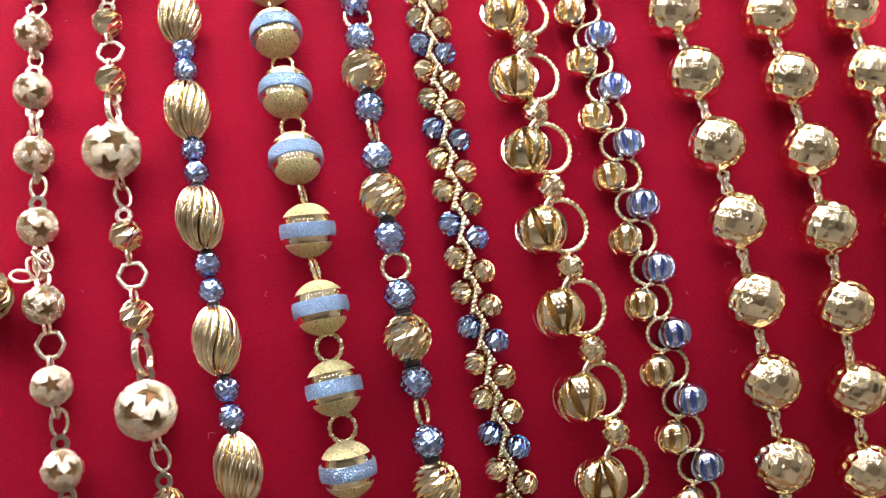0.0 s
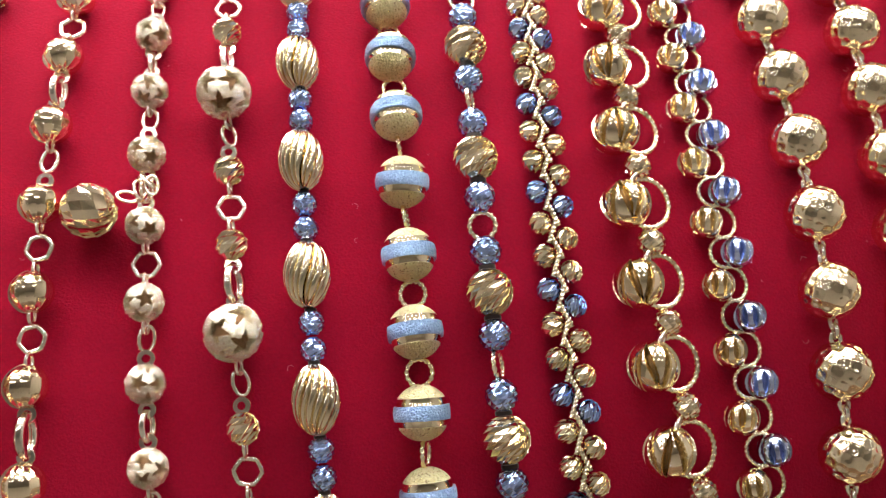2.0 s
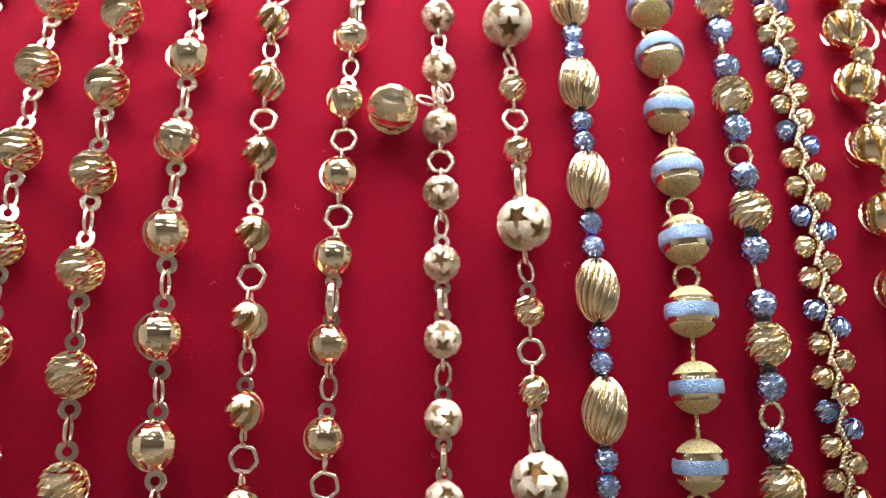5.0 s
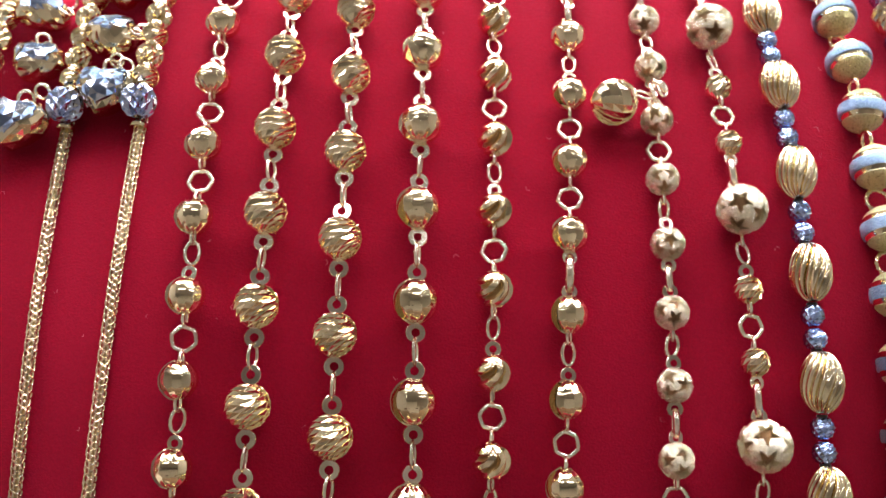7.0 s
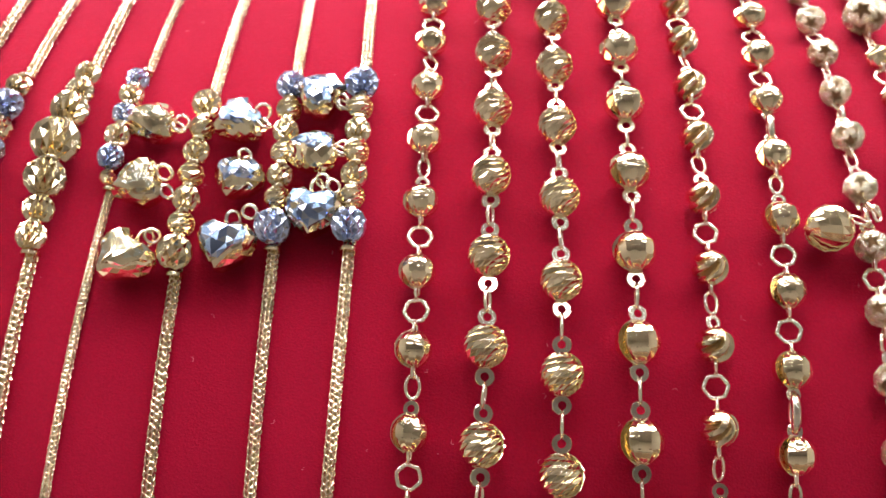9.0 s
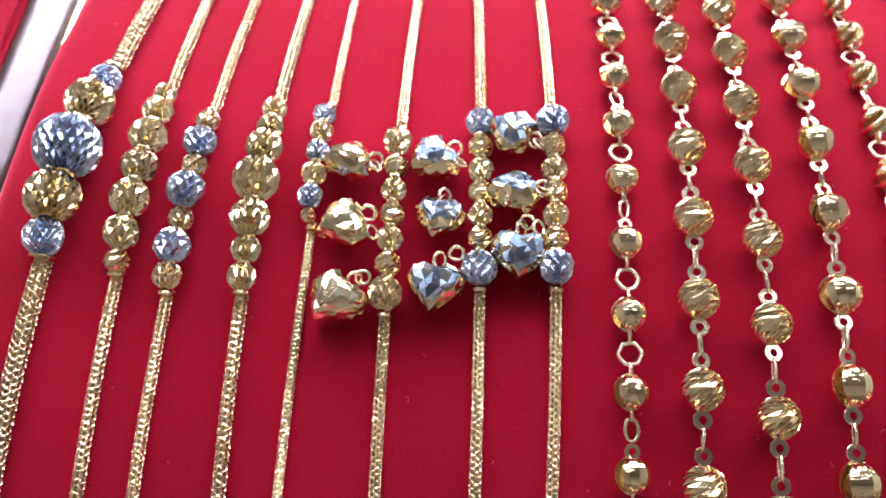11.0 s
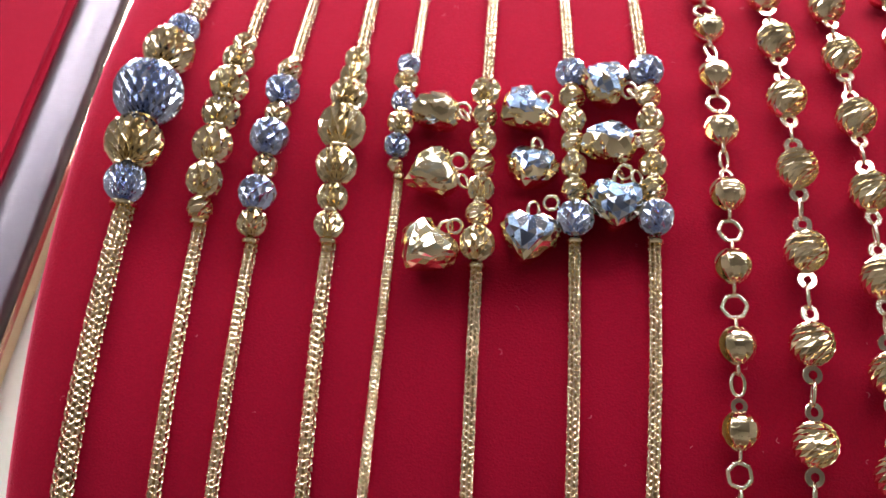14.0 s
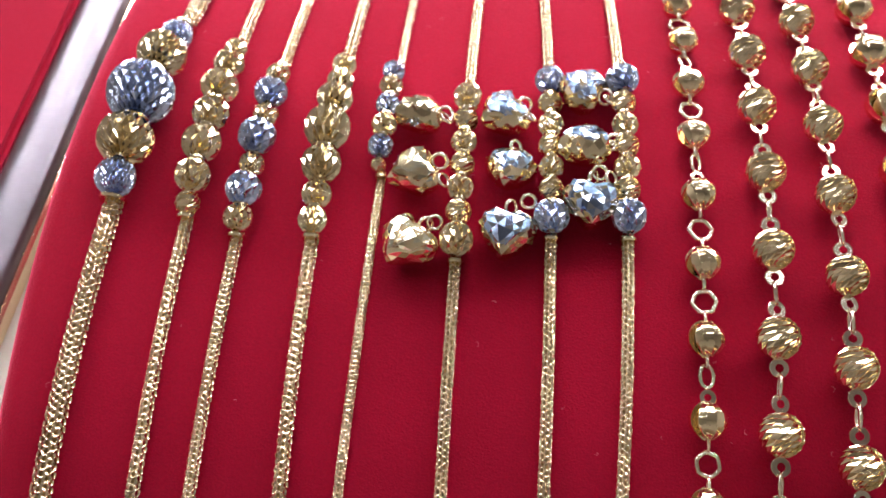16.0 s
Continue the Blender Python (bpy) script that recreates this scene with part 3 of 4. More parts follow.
RING = wire_ring("jump_ring", GOLD_PALE, 1.15 * MM, 1.15 * MM, 0.3 * MM)
LOOP = wire_ring("wire_loop", GOLD_PALE, 0.75 * MM, 1.15 * MM, 0.35 * MM)
CHUNK = wire_ring("thick_link", GOLD_PALE, 0.75 * MM, 1.05 * MM, 0.42 * MM)
OVAL_LINK = wire_ring("oval_link", GOLD_PALE, 1.05 * MM, 1.75 * MM, 0.33 * MM, rope=0.12, turns=7, n=28)
HEX = wire_ring("hexagonal_ring", GOLD_PALE, 2.05 * MM, 2.0 * MM, 0.42 * MM, n=72, corners=6, rope=0.22, turns=13)
EYE_BIG = eyelet_mesh("eyelet", GOLD_PALE, 1.65 * MM, 0.72 * MM, 0.22 * MM)
EYE = eyelet_mesh("eyelet", GOLD_PALE, 1.35 * MM, 0.62 * MM, 0.2 * MM)
ROPE_S = wire_ring("rope_ring", GOLD, 2.0 * MM, 2.1 * MM, 0.42 * MM, n=110, segs=8, rope=0.2, turns=7)
ROPE_M = wire_ring("rope_ring", GOLD, 2.75 * MM, 2.9 * MM, 0.44 * MM, n=150, segs=8, rope=0.2, turns=11)
ROPE_L = wire_ring("rope_ring", GOLD, 3.8 * MM, 4.1 * MM, 0.48 * MM, n=180, segs=8, rope=0.2, turns=14)
CAP = lathe("end_cap", GOLD, [(0.2, -0.3), (1.0, -0.3), (1.12, -0.12), (1.12, 0.12), (1.0, 0.3), (0.2, 0.3)], 20, smooth=True)
SPACER = lathe("spacer", DARK, [(0.3, -0.5), (1.0, -0.5), (1.0, 0.5), (0.3, 0.5)], 14, smooth=True)



def grainy_lathe(name, mats, rows, cols, jitter, seed):
    """Turned rows of (latitude, radius, grainy, slot) with real grain on the grainy ones."""
    r = random.Random(seed)
    v, q, sl = [], [], []
    for a, rad, grainy, _ in rows:
        for j in range(cols):
            lon = 2 * math.pi * (j + (0.5 if grainy and len(v) // cols % 2 else 0)) / cols
            v.append(direction(radians(a), lon) * (rad + (jitter * r.uniform(-1, 1) if grainy else 0)))
    for i in range(len(rows) - 1):
        for j in range(cols):
            f = (j + 1) % cols
            q.append((i * cols + j, i * cols + f, (i + 1) * cols + f, (i + 1) * cols + j))
            sl.append(rows[i][3])
    close_poles(v, q, 0, (len(rows) - 1) * cols, cols)
    me = mesh_of(name, v, q, mats, slots=sl + [0, 0])
    me.polygons.foreach_set("use_smooth", [k == 1 for k in sl] + [False, False])
    return me


cap_rows = [(-78 + 2.9 * i, 1.0, True, 0) for i in range(16)]
BANDED = grainy_lathe("banded_bead", [GOLD_SAND, GOLD],
                      cap_rows + [(-31.5, 1.0, False, 0), (-30, 0.965, False, 1), (-20, 0.96, False, 1), (0, 0.95, False, 1), (20, 0.96, False, 1), (30, 0.965, False, 1), (31.5, 1.0, False, 0)]
                      + [(-a, r, g, k) for a, r, g, k in reversed(cap_rows)], 140, 0.015, 3)
BAND = grainy_lathe("bead_band", [BLUE_SAND], [(-16, 0.93, False, 0)] + [(-15 + 2.5 * i, 1.025, True, 0) for i in range(13)] + [(16, 0.93, False, 0)], 140, 0.014, 4)


# ---- necklaces ----
class Strand:
    """A necklace that hangs along x = c0 + c1 l + c2 l^2 on the pad."""

    def __init__(self, c0, c1, c2, label, bottom=-0.062, group=""):
        self.c = (c0, c1, c2)
        self.top = new("necklace")
        self.top.matrix_basis = Matrix.Translation(at(self.x(bottom), bottom, 0))
        tagged(self.top, label, "necklace", group or "necklaces on the velvet pad")

    def x(self, l):
        return self.c[0] + self.c[1] * l + self.c[2] * l * l

    def slope(self, l):
        return self.c[1] + 2 * self.c[2] * l

    def seat(self, l, h, dx=0.0):
        return seat(self.x(l) + dx, l, h, self.slope(l))

    def bead(self, me, l, r, label="", dx=0.0, spin=None, tilt=0.0, lift=0.0002, name="bead", lean=0.0):
        spin = rng.uniform(0, 360) if spin is None else spin
        return part(name, me, self.top, self.seat(l, r + lift, dx) @ turn(tilt, 0, lean) @ turn(0, spin, 0, r), label)

    def link(self, me, l, h, roll=0.0, yaw=0.0, dx=0.0, name="link", size=1.0, label=""):
        return part(name, me, self.top, self.seat(l, h, dx) @ turn(0, roll, yaw, size), label)

    def join(self, a, b, kind, h):
        """The links between two beads whose facing ends lie at a (lower) and b (upper)."""
        g = b - a
        j = lambda s: rng.uniform(-s, s)
        if kind == "eye":
            self.link(EYE_BIG, a + 1.45 * MM, h, j(14), j(8), name="eyelet")
            self.link(EYE_BIG, b - 1.45 * MM, h, j(14), j(8), name="eyelet")
            self.link(OVAL_LINK, (a + b) / 2, h, 75 + j(12), j(5), size=max(0.6, (g - 3.2 * MM) / (5.0 * MM)))
        elif kind == "hex":
            self.link(LOOP, a + 0.5 * MM, h, 80 + j(10))
            self.link(LOOP, b - 0.5 * MM, h, 80 + j(10))
            self.link(HEX, (a + b) / 2, h * 0.8, j(8), j(20), name="ring", size=min(1.0, (g - 1.6 * MM) / (4.6 * MM)))
        elif kind == "mix":
            self.link(EYE, a + 0.9 * MM, h, j(16), j(8), name="eyelet")
            self.link(LOOP, b - 0.6 * MM, h, 70 + j(15))
            self.link(OVAL_LINK, (a + b) / 2 + 0.7 * MM, h * 0.8, 20 + j(20), j(10), size=min(1.1, (g - 1.8 * MM) / (4.0 * MM)))
        elif kind == "small":
            self.link(EYE, a + 0.9 * MM, h, j(16), name="eyelet")
            self.link(EYE, b - 0.9 * MM, h, j(16), name="eyelet")
            self.link(LOOP, (a + b) / 2, h, 75 + j(12), size=max(0.7, (g - 2.6 * MM) / (2.2 * MM)))
        elif kind == "rope":
            self.link(ROPE_S, (a + b) / 2, h * 0.75, j(15), j(10), name="ring", size=(g + 0.9 * MM) / (5.0 * MM))
        elif kind == "rope_edge":
            self.link(ROPE_S, (a + b) / 2, h * 0.9, 72 + j(8), j(6), name="ring", size=(g + 0.9 * MM) / (5.0 * MM))
        elif kind == "short":
            self.link(CHUNK, a + 0.5 * MM, h, 15 + j(20))
            self.link(CHUNK, (a + b) / 2, h * 1.05, 80 + j(10))
            self.link(CHUNK, b - 0.5 * MM, h, 15 + j(20))


LOW, HIGH = -0.062, 0.112


def pulled(l):
    """Beads hang a little closer together over the crown of the pad."""
    return l - 1.05 * max(0.0, l - 0.02) ** 2


def steps(first, pitch):
    """Places first + k pitch that lie on the hanging part of the pad, from low to high, with k."""
    k = math.ceil((LOW - first) / pitch)
    out = []
    while first + k * pitch < HIGH:
        out.append((k, pulled(first + k * pitch)))
        k += 1
    return out


def plain_strand(c, first, pitch, r, meshes, kinds, label, spin=None, tilt=0.0, h=None, lean=0.0):
    st = Strand(*c, label)
    places = steps(first, pitch)
    for n, (k, l) in enumerate(places):
        me = meshes[k % len(meshes)]
        st.bead(me, l, r, spin=None if spin is None else spin + rng.uniform(-12, 12), tilt=tilt + (rng.uniform(-8, 8) if tilt or spin is not None else 0), lean=lean + rng.uniform(-4, 4))
        if n + 1 < len(places):
            st.join(l + r * 0.96, places[n + 1][1] - r * 0.96, kinds[k % len(kinds)], h or r * 0.9)
    return st


# strands of round beads on open links
plain_strand((-0.0370, 0.0098, -0.0780), -0.00677, 0.01358, 0.0031, [CRESCENT], ["hex", "hex", "mix", "hex", "mix"], "gold necklace of polished grooved balls on hexagonal rings", spin=0)
plain_strand((-0.0251, 0.0243, -0.2152), -0.00603, 0.01596, 0.00372, [SHINGLE], ["eye"], "gold necklace of diamond-cut balls on flat eyelets")
plain_strand((-0.0127, 0.0096, -0.1424), -0.0103, 0.01608, 0.00370, [SHINGLE], ["eye"], "gold necklace of slant-cut balls joined by flat eyelets")
plain_strand((0.0, 0.0088, -0.0309), -0.00453, 0.01615, 0.00370, [CRESCENT], ["eye"], "gold necklace of large polished grooved balls on eyelets", spin=0)
plain_strand((0.0128, 0.0155, -0.0918), -0.00436, 0.01373, 0.00312, [SWIRL], ["mix", "hex", "mix", "hex"], "gold necklace of open swirl balls on hexagonal rings", tilt=55)
plain_strand((0.0258, 0.0425, 0.0021), -0.00821, 0.0138, 0.00315, [CRESCENT], ["hex", "hex", "mix", "small"], "gold necklace of polished crescent-cut balls on wire rings", spin=0)

# frosted star beads with a hanging ball
star_strand = plain_strand((0.0421, 0.0021, -0.1440), 0.00275, 0.01196, 0.00292, [STAR], ["hex", "small", "mix", "small", "mix"], "rose gold necklace of frosted star-pierced balls with a hanging ball")
star_strand.bead(DROP, 0.0173, 0.00425, "polished warm gold hanging ball", dx=-0.0077, name="drop_ball", spin=20, lean=-75, lift=0.0004)
for dl, ddx, roll, yaw in ((0.0012, -0.0022, 20, 70), (0.0022, -0.0004, 50, 10), (0.0035, 0.0008, 70, 40), (0.0028, 0.0014, 25, 0)):
    star_strand.link(OVAL_LINK, 0.0180 + dl, 0.0044, roll, yaw, dx=ddx, name="ring", size=0.9)

# large star balls with pairs of small cut beads
st = Strand(0.0551, -0.0240, -0.0800, "rose gold necklace of large star-pierced balls and small cut beads")
ends = []
for k in (-2, -1, 0, 1, 2):
    c = -0.0030 + 0.0397 * k
    for off, me, r in ((0.0, STAR_BIG, 0.0043), (0.0138, SHINGLE_FINE, 0.00248), (0.0260, SHINGLE_FINE, 0.00248)):
        if LOW < c + off < HIGH:
            st.bead(me, pulled(c + off), r)
            ends.append((pulled(c + off), r))
for n, ((a, ra), (b, rb)) in enumerate(zip(ends, ends[1:])):
    st.join(a + ra * 0.96, b - rb * 0.96, ("mix", "small", "hex")[n % 3], 0.0024)

# fluted ovals with pairs of blue studs
st = Strand(0.0661, -0.0120, -0.0368, "gold necklace of fluted oval beads with blue studded beads")
for k, l in steps(0.0051, 0.01858):
    st.bead(OVAL, l, 0.0036, lean=rng.uniform(-4, 4))
    for s in (1, -1):
        part("spacer", SPACER, st.top, st.seat(l + s * 0.00535, 0.0028) @ Matrix.Diagonal((0.0009, 0.0005, 0.0009, 1)), "dark metal spacer")
    for s in (0.00735, 0.01140):
        st.bead(STUD_BLUE, l + s, 0.00196, "blue studded bead", lift=0.0007)

# banded balls
st = Strand(0.0813, -0.0046, -0.3194, "gold necklace of sandblasted balls with blue glitter bands")
places = steps(0.0072, 0.0119)
for n, (k, l) in enumerate(places):
    m = st.seat(l, 0.0043) @ turn(rng.uniform(-8, 14), 0, rng.uniform(-7, 2)) @ turn(0, rng.uniform(0, 360), 0, 0.0041)
    ball = part("bead", BANDED, st.top, m)
    part("band", BAND, ball, m, "blue glitter band")
    if n + 1 < len(places):
        st.join(l + 0.0040, places[n + 1][1] - 0.0040, ("rope", "rope_edge", "rope_edge", "rope")[(k + 1) % 4], 0.0036)

# cut gold balls between blue studs
st = Strand(0.0930, -0.0100, 0.2500, "necklace of diamond-cut gold balls between blue studded beads")
places = steps(0.0006, 0.0221)
for n, (k, l) in enumerate(places):
    st.bead(SHINGLE, l, 0.0037, lean=rng.uniform(-5, 5))
    st.bead(STUD_BLUE, l + 0.0065, 0.00248, "blue studded bead", lift=0.0009)
    st.bead(STUD_BLUE, l - 0.0065, 0.00248, "blue studded bead", lift=0.0009)
    for s in (1, -1):
        part("spacer", SPACER, st.top, st.seat(l + s * 0.0039, 0.0034) @ Matrix.Diagonal((0.0013, 0.0006, 0.0013, 1)), "dark metal spacer")
    if n + 1 < len(places):
        st.join(l + 0.0089, l + 0.0131, "rope" if k % 2 == 0 else "rope_edge", 0.0030)

# braided cluster of small beads
st = Strand(0.1040, -0.0080, 0.3700, "braided gold necklace with clustered small gold and blue beads")


def rope_bar():
    v, q = tube([(0, y, 0) for y in np.linspace(-2.1 * MM, 2.1 * MM, 60)], 0.45 * MM, 8, False, 0.3, 0.05)
    return mesh_of("braid_wire", v, q, GOLD_WARM, smooth=True)


BAR = rope_bar()
for k, l in steps(0.0006, 0.00540):
    blue = k % 3 == 0
    st.bead(SHINGLE_BLUE if blue else SHINGLE_FINE, l, 0.00192, "blue cut bead" if blue else "", dx=-0.0019, lean=rng.uniform(-30, 10))
    blue = (k - 1) % 3 == 1
    st.bead(SHINGLE_BLUE if blue else SHINGLE_FINE, l + 0.0026, 0.00192, "blue cut bead" if blue else "", dx=0.0019, lean=rng.uniform(-10, 30))
    st.link(BAR, l + 0.0012, 0.0030, 0, 22, dx=0.0002, name="braid_wire")
    st.link(BAR, l + 0.0038, 0.0031, 0, -22, dx=-0.0002, name="braid_wire")

# cage balls with rope rings
st = Strand(0.1160, -0.0324, 1.0458, "gold necklace of slotted cage balls with twisted rope rings")
for k, l in steps(0.0003, 0.01286):
    st.bead(CAGE, l, 0.0040, lean=rng.uniform(-10, 10), tilt=rng.uniform(-6, 10))
    small_dx = 0.1194 - 0.0653 * (l + 0.0065) + 1.4514 * (l + 0.0065) ** 2 - st.x(l + 0.0065)
    st.bead(STUD_GOLD, l + 0.0065, 0.00225, dx=min(0.004, small_dx), lift=0.0010)
    st.link(ROPE_L, l + 0.0002, 0.0030, rng.uniform(8, 16), -6, dx=0.0036, name="ring")
    st.link(LOOP, l + 0.0036, 0.0045, 60, -35, dx=0.0018, name="link", size=1.2)

# gold and blue slotted beads along a scalloped row of rope rings
st = Strand(0.1287, -0.0341, 0.4098, "gold necklace of slotted gold and blue beads along rope rings")
for k, l in steps(-0.0007, 0.01031):
    st.bead(CAGE_S, l, 0.0027, lean=rng.uniform(-8, 8))
    st.bead(CAGE_B, l - 0.0052, 0.0026, "blue slotted bead", dx=0.0042, lean=rng.uniform(-8, 8))
    st.link(ROPE_M, l + 0.0002, 0.0019, rng.uniform(5, 14), 0, dx=0.0027, name="ring", size=0.93)
    st.link(ROPE_M, l - 0.0050, 0.0022, rng.uniform(-14, -5), 0, dx=0.0024, name="ring", size=0.85)

# hammered balls
plain_strand((0.1459, 0.0029, -0.6141), -0.0031, 0.01256, 0.00472, HAMMER, ["short"], "gold necklace of large hammered balls on short links")
plain_strand((0.1599, 0.0313, -0.4883), -0.0066, 0.0126, 0.00467, HAMMER, ["short"], "gold necklace of hammered balls on pale short links")
plain_strand((0.1741, 0.0060, 0.0), 0.0176, 0.0125, 0.00475, HAMMER, ["short"], "gold necklace of hammered balls at the end of the row")


# ---- necklaces of woven chain with bead clusters ----
def chain_mesh(name, st, spans, radius, pitch, cols, wire, mat, link_w, flat=0.75):
    """Woven chain: rows of small oval links laid round a shade-dark core along the strand."""
    verts, faces, marks = [], [], []
    seg, tub = 9, 5
    pitch *= 0.84
    loop = []
    for a in range(seg):
        t = 2 * math.pi * a / seg
        loop.append((link_w * math.cos(t), pitch * 0.5 * math.sin(t)))
    for l0, l1 in spans:
        n = int((l1 - l0) / pitch)
        core = []
        for i in range(n + 1):
            l = l0 + (l1 - l0) * i / n
            m = np.array(st.seat(l, radius * flat + 0.0001))
            core.append(m[:3, 3])
            for c in range(cols):
                ang = radians(150 if cols > 3 else 124) * (c / (cols - 1) - 0.5)
                lo = 0.5 * pitch * (c % 2)
                twist = rng.uniform(-0.14, 0.14) + (0.06 if c % 2 else -0.06)
                base = len(verts)
                for (u, w) in loop:
                    nu, nw = u / link_w, w / pitch
                    for b in range(tub):
                        t = 2 * math.pi * b / tub + 0.4
                        du, dz = wire * math.cos(t), wire * math.sin(t)
                        uu = u + du * nu
                        yy = w + du * nw * 1.5 + lo
                        rr = radius + dz + twist * w + wire * 0.5 * (i % 2)
                        aa = ang + uu / radius
                        verts.append(m[:3, 3] + m[:3, 0] * (rr * math.sin(aa)) + m[:3, 1] * yy + m[:3, 2] * (rr * math.cos(aa) * flat))
                for a in range(seg):
                    for b in range(tub):
                        a2, b2 = (a + 1) % seg, (b + 1) % tub
                        faces.append((base + a * tub + b, base + a2 * tub + b, base + a2 * tub + b2, base + a * tub + b2))
        # dark core stands in for the shade in the gaps between links
        v, q = tube(core, radius * 0.66, 8)
        k = len(verts)
        verts += v
        marks += [0] * (len(faces) - len(marks)) + [1] * len(q)
        faces += [tuple(i + k for i in f) for f in q]
    return mesh_of(name, verts, faces, [mat, GOLD_SHADED], smooth=True, sharp=60, slots=marks)


def woven(c, beads, cap_lows, radius, pitch, cols, label, mat=GOLD_WARM, bead_dx=0.0):
    st = Strand(*c, label, group="necklaces of woven chain")
    full, radius = radius, radius * (0.78 if cols < 4 else 0.8 if cols < 5 else 0.86)
    lo = beads[-1][0] - beads[-1][1]
    hi = beads[0][0] + beads[0][1]
    for span in ((LOW - 0.006, lo), (hi, HIGH + 0.03)):
        part("chain", chain_mesh("woven_chain", st, [span], radius, pitch, cols, radius * (0.25 if cols < 4 else 0.2 if cols < 5 else 0.19), mat, radius * (0.52 if cols < 4 else 0.46 if cols < 5 else 0.4)), st.top, Matrix.Identity(4))
    for l, r, me, tag in beads:
        st.bead(me, l, r, tag, dx=bead_dx, lean=rng.uniform(-10, 10), tilt=rng.uniform(-8, 8))
    for l in cap_lows:
        part("end_cap", CAP, st.top, st.seat(l, full + 0.0003) @ Matrix.Diagonal((full * 1.3, 0.0014, full * 1.3, 1)))
    for (a, ra, *_), (b, rb, *_) in zip(beads, beads[1:]):
        mid = (a - ra + b + rb) / 2
        part("spacer", CAP, st.top, st.seat(mid, min(ra, rb) + 0.0001, bead_dx) @ Matrix.Diagonal((min(ra, rb) * 0.5, 0.0016, min(ra, rb) * 0.5, 1)))
    return st


BT = "blue faceted bead"
woven((-0.1450, 0.0597, 0.0495), [(0.0588, 0.0033, LACE_BLUE, BT), (0.0512, 0.0050, LACE_GOLD, ""), (0.0392, 0.0065, LACE_BLUE, "large blue faceted bead"), (0.0283, 0.0053, LACE_GOLD, ""), (0.0203, 0.0038, LACE_BLUE, BT)],
      (0.0162, 0.0626), 0.0018, 0.0015, 5, "thick woven gold chain with large blue and gold faceted beads")
woven((-0.1303, 0.0400, -0.0089), [(0.0553, 0.0024, TWIST, ""), (0.0502, 0.0031, LACE_GOLD, ""), (0.0432, 0.0038, TWIST, ""), (0.0361, 0.0036, TWIST, ""), (0.0287, 0.0038, TWIST, ""), (0.0214, 0.0034, TWIST, ""), (0.0159, 0.0024, SHINGLE_FINE, "")],
      (0.0132,), 0.00125, 0.0014, 3, "woven gold chain with graduated twist-cut gold beads")
woven((-0.1204, 0.0505, 0.0232), [(0.0480, 0.0024, TWIST, ""), (0.0422, 0.0033, TWIST_B, BT), (0.0369, 0.0025, TWIST, ""), (0.0308, 0.0037, TWIST_B, BT), (0.0249, 0.0024, TWIST, ""), (0.0189, 0.0034, TWIST_B, BT), (0.0131, 0.0027, TWIST, "")],
      (0.0098, 0.0508), 0.00115, 0.0012, 3, "fine woven gold chain with alternating blue and gold beads")
woven((-0.1064, 0.0231, 0.1172), [(0.0513, 0.0025, CAGE_CUT, ""), (0.0464, 0.0027, CAGE_CUT, ""), (0.0410, 0.0036, CAGE_CUT, ""), (0.0329, 0.0045, CAGE_CUT, ""), (0.0248, 0.0038, CAGE_CUT, ""), (0.0186, 0.0028, CAGE_CUT, ""), (0.0132, 0.0027, CAGE_CUT, "")],
      (0.0101,), 0.00125, 0.0014, 3, "woven gold chain with graduated slotted gold beads")
woven((-0.0957, 0.0432, -0.1311), [(0.0501, 0.0023, TWIST_B, BT), (0.0456, 0.0024, TWIST, ""), (0.0406, 0.0024, TWIST_B, BT), (0.0352, 0.0025, TWIST, ""), (0.0302, 0.0025, TWIST_B, BT), (0.0262, 0.0015, SHINGLE_FINE, "")],
      (0.0237, 0.0530), 0.00085, 0.0010, 3, "thin gold foxtail chain with small blue and gold beads", bead_dx=-0.0008)
six = woven((-0.0800, 0.0119, 0.0639), [(0.0432, 0.0029, TWIST, ""), (0.0374, 0.0025, SHINGLE_FINE, ""), (0.0319, 0.0025, TWIST, ""), (0.0265, 0.0025, SHINGLE_FINE, ""), (0.0214, 0.0025, TWIST, ""), (0.0162, 0.0025, SHINGLE, ""), (0.0104, 0.0032, TWIST, "")],
            (0.0066,), 0.0011, 0.0013, 4, "woven gold chain with gold beads and faceted gold heart charms")
seven = woven((-0.0630, 0.0037, -0.2516), [(0.0479, 0.0030, TWIST_B, BT), (0.0419, 0.0025, SHINGLE, ""), (0.0365, 0.0025, TWIST, ""), (0.0314, 0.0024, SHINGLE, ""), (0.0264, 0.0024, TWIST, ""), (0.0215, 0.0024, SHINGLE, ""), (0.0155, 0.0033, TWIST_B, BT)],
              (0.0116,), 0.0011, 0.0013, 4, "woven gold chain with beads and blue-faced heart charms")
eight = woven((-0.0496, 0.0205, -0.4026), [(0.0474, 0.0033, TWIST_B, BT), (0.0416, 0.0025, SHINGLE, ""), (0.0360, 0.0025, TWIST, ""), (0.0311, 0.0025, SHINGLE, ""), (0.0261, 0.0025, TWIST, ""), (0.0214, 0.0024, SHINGLE, ""), (0.0155, 0.0032, TWIST_B, BT)],
              (0.0113,), 0.0011, 0.0013, 4, "woven gold chain with blue end beads and blue heart charms")


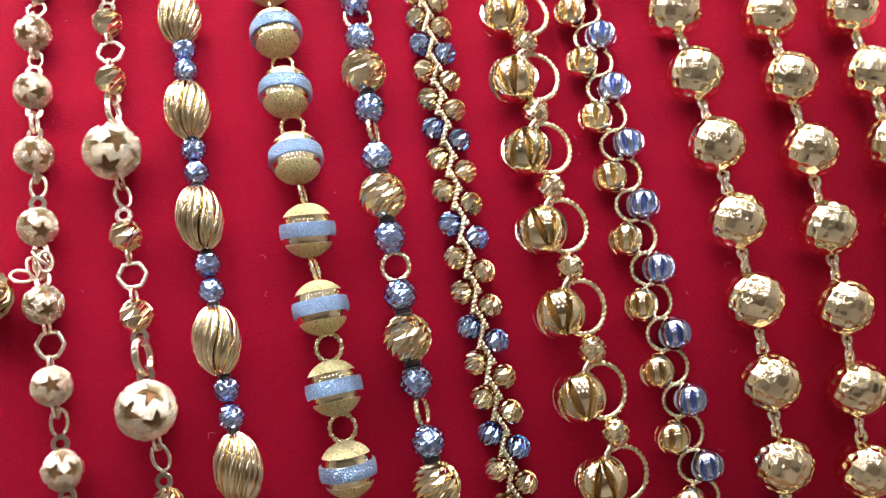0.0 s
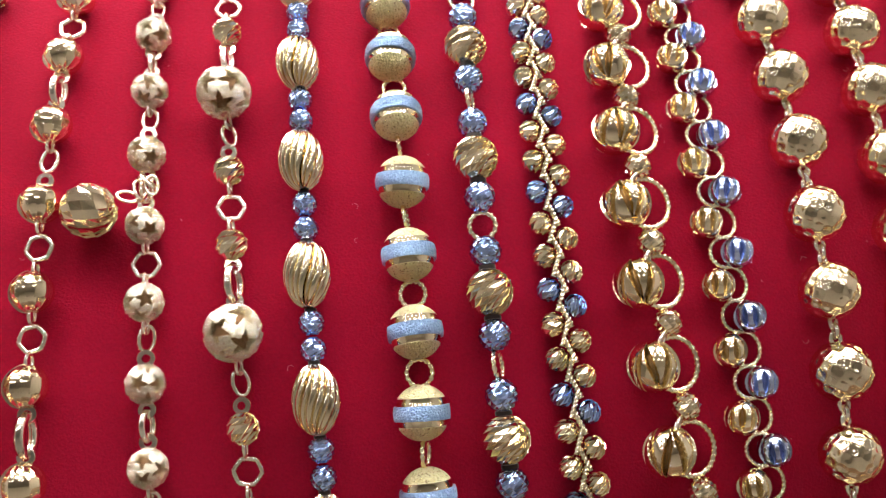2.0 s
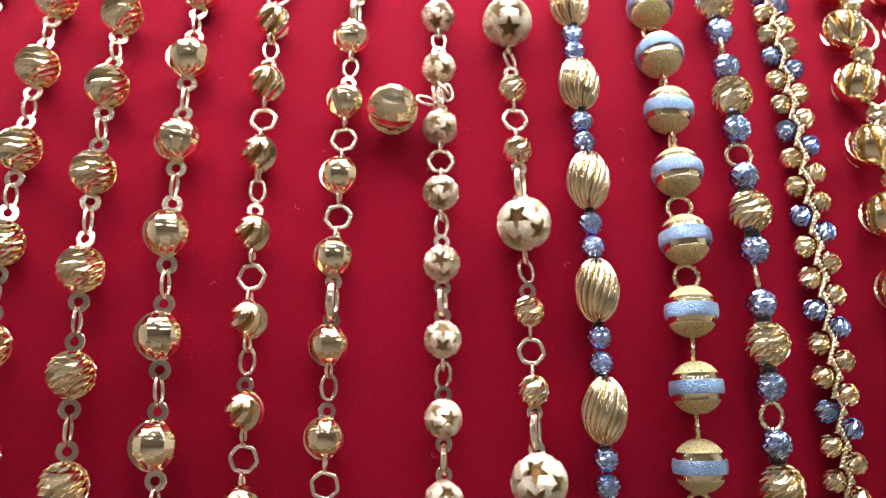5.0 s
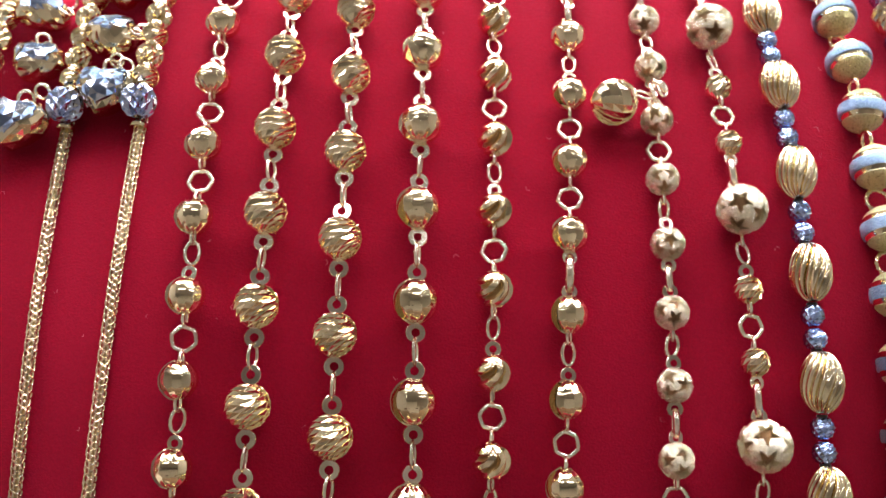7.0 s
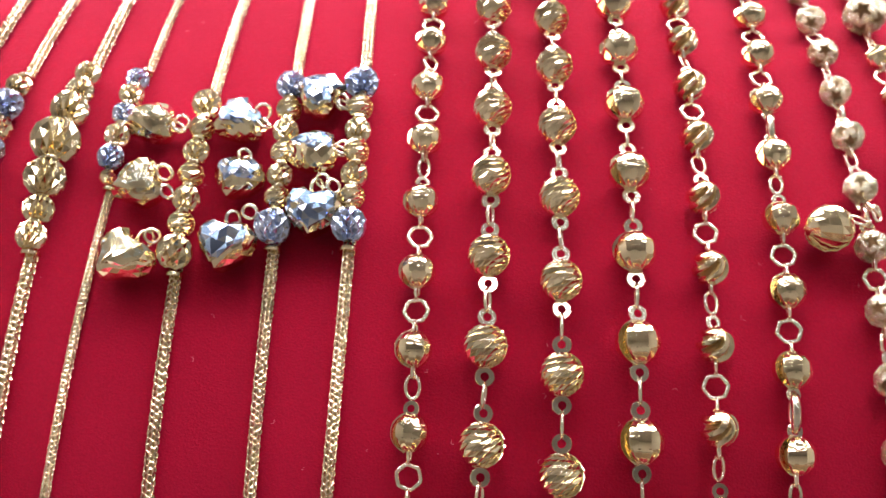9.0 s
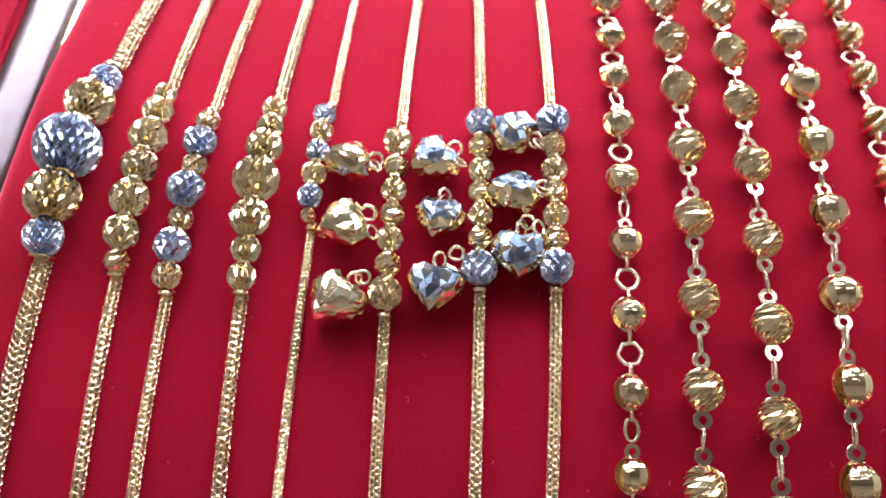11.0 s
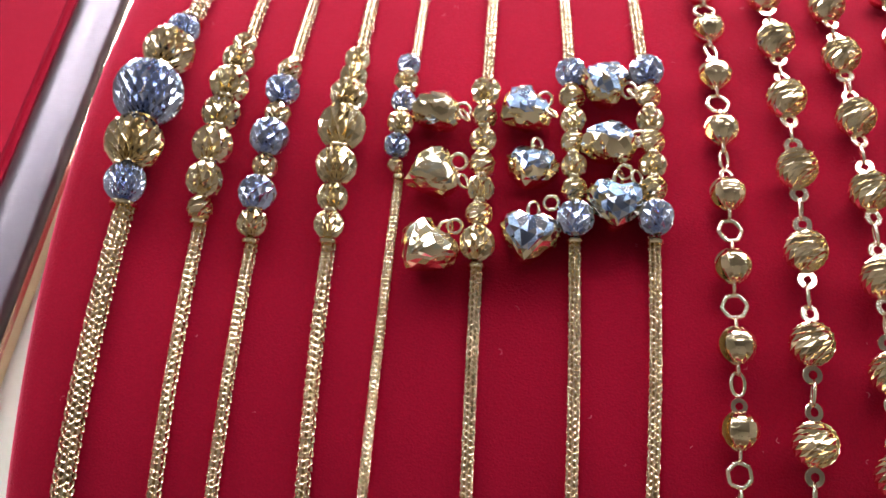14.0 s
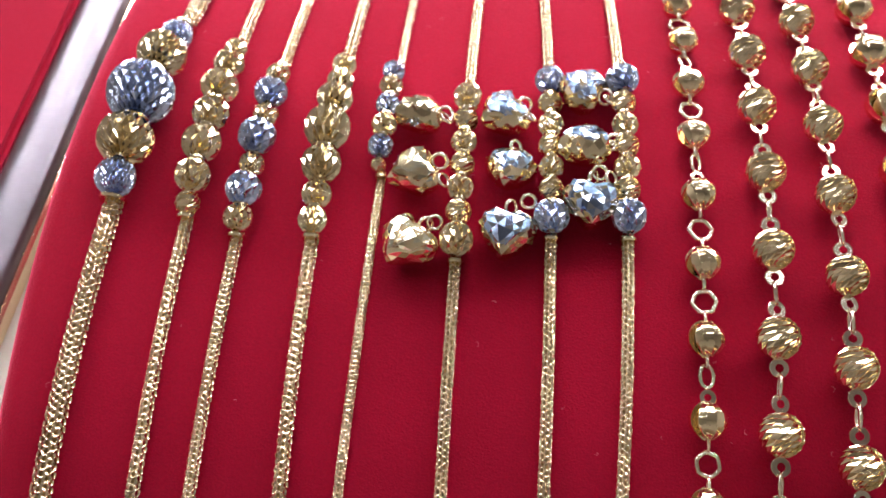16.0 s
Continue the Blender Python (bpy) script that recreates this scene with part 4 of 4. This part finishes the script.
def charm(st, x, l, aim, tilt_x, tilt_y, size, blue, seed, label):
    """A heart charm; aim: degrees clockwise from up at which its ring lies."""
    # some facets of a gold face get the painted reflection
    body, face = heart_meshes("heart_charm", GOLD, [BLUE, SILVER, BLUE, BLUE_SAND] if blue else [GOLD, GOLD, GREEN_REFLECTION], seed)
    size *= 1.06
    m = seat(x, l, size * 0.66) @ turn(tilt_x, tilt_y, 0) @ turn(0, 0, -aim) @ turn(size=size)
    ob = part("heart_charm", body, st.top, m, label)
    part("face", face, ob, m, "blue and silver faceted face" if blue else "")
    part("bail", RING, ob, m @ Matrix.Translation((0, 0.98, 0.12)) @ turn(15, 55, 0) @ turn(size=1.25 / size))
    return ob


GH, BH = "puffed gold heart charm with cut facets", "puffed gold heart charm with a blue cut face"
charm(six, -0.0886, 0.0378, 80, -36, 10, 0.0050, False, 1, GH)
charm(six, -0.0885, 0.0237, 70, -8, -12, 0.0051, False, 2, GH)
charm(six, -0.0889, 0.0089, 40, -14, 10, 0.0053, False, 3, GH)
charm(seven, -0.0726, 0.0385, 55, -10, 10, 0.0051, True, 4, BH)
charm(seven, -0.0709, 0.0253, 15, -28, 5, 0.0049, True, 5, BH)
charm(seven, -0.0710, 0.0114, 8, -8, 0, 0.0053, True, 6, BH)
charm(eight, -0.0576, 0.0446, 115, -5, 10, 0.0050, True, 7, BH)
charm(eight, -0.0571, 0.0306, 85, -38, 5, 0.0052, True, 8, BH)
charm(eight, -0.0560, 0.0175, 5, -5, 8, 0.0052, True, 9, BH)
for st, x, l, yaw in ((six, -0.0832, 0.0365, 60), (six, -0.0828, 0.0220, 40), (six, -0.0838, 0.0130, -40), (seven, -0.0672, 0.0375, 70), (seven, -0.0697, 0.0300, 20), (seven, -0.0672, 0.0180, -50),
                      (eight, -0.0522, 0.0412, 60), (eight, -0.0520, 0.0306, 80), (eight, -0.0545, 0.0240, -70), (eight, -0.0525, 0.0228, 30)):
    part("ring", RING, st.top, seat(x, l, 0.0045) @ turn(25, 40, yaw) @ turn(size=1.1))

# ---- lint on the velvet ----
lv, lq = [], []
for _ in range(120):
    x, l, a = rng.uniform(-0.15, 0.2), rng.uniform(-0.06, 0.1), rng.uniform(0, 6.28)
    n = rng.uniform(0.0002, 0.0008)
    pts = [at(x + n * t * math.cos(a + 0.8 * t), l + n * t * math.sin(a + 0.8 * t), 0.00012) for t in (-1, -0.5, 0, 0.5, 1)]
    v, q = tube(pts, 0.000022, 4)
    k = len(lv)
    lv += v
    lq += [tuple(i + k for i in f) for f in q]
lint = new("lint", mesh_of("lint", lv, lq, LINT))
tagged(lint, "tiny pale lint fibres scattered on the velvet", "lint", kind="stuff")
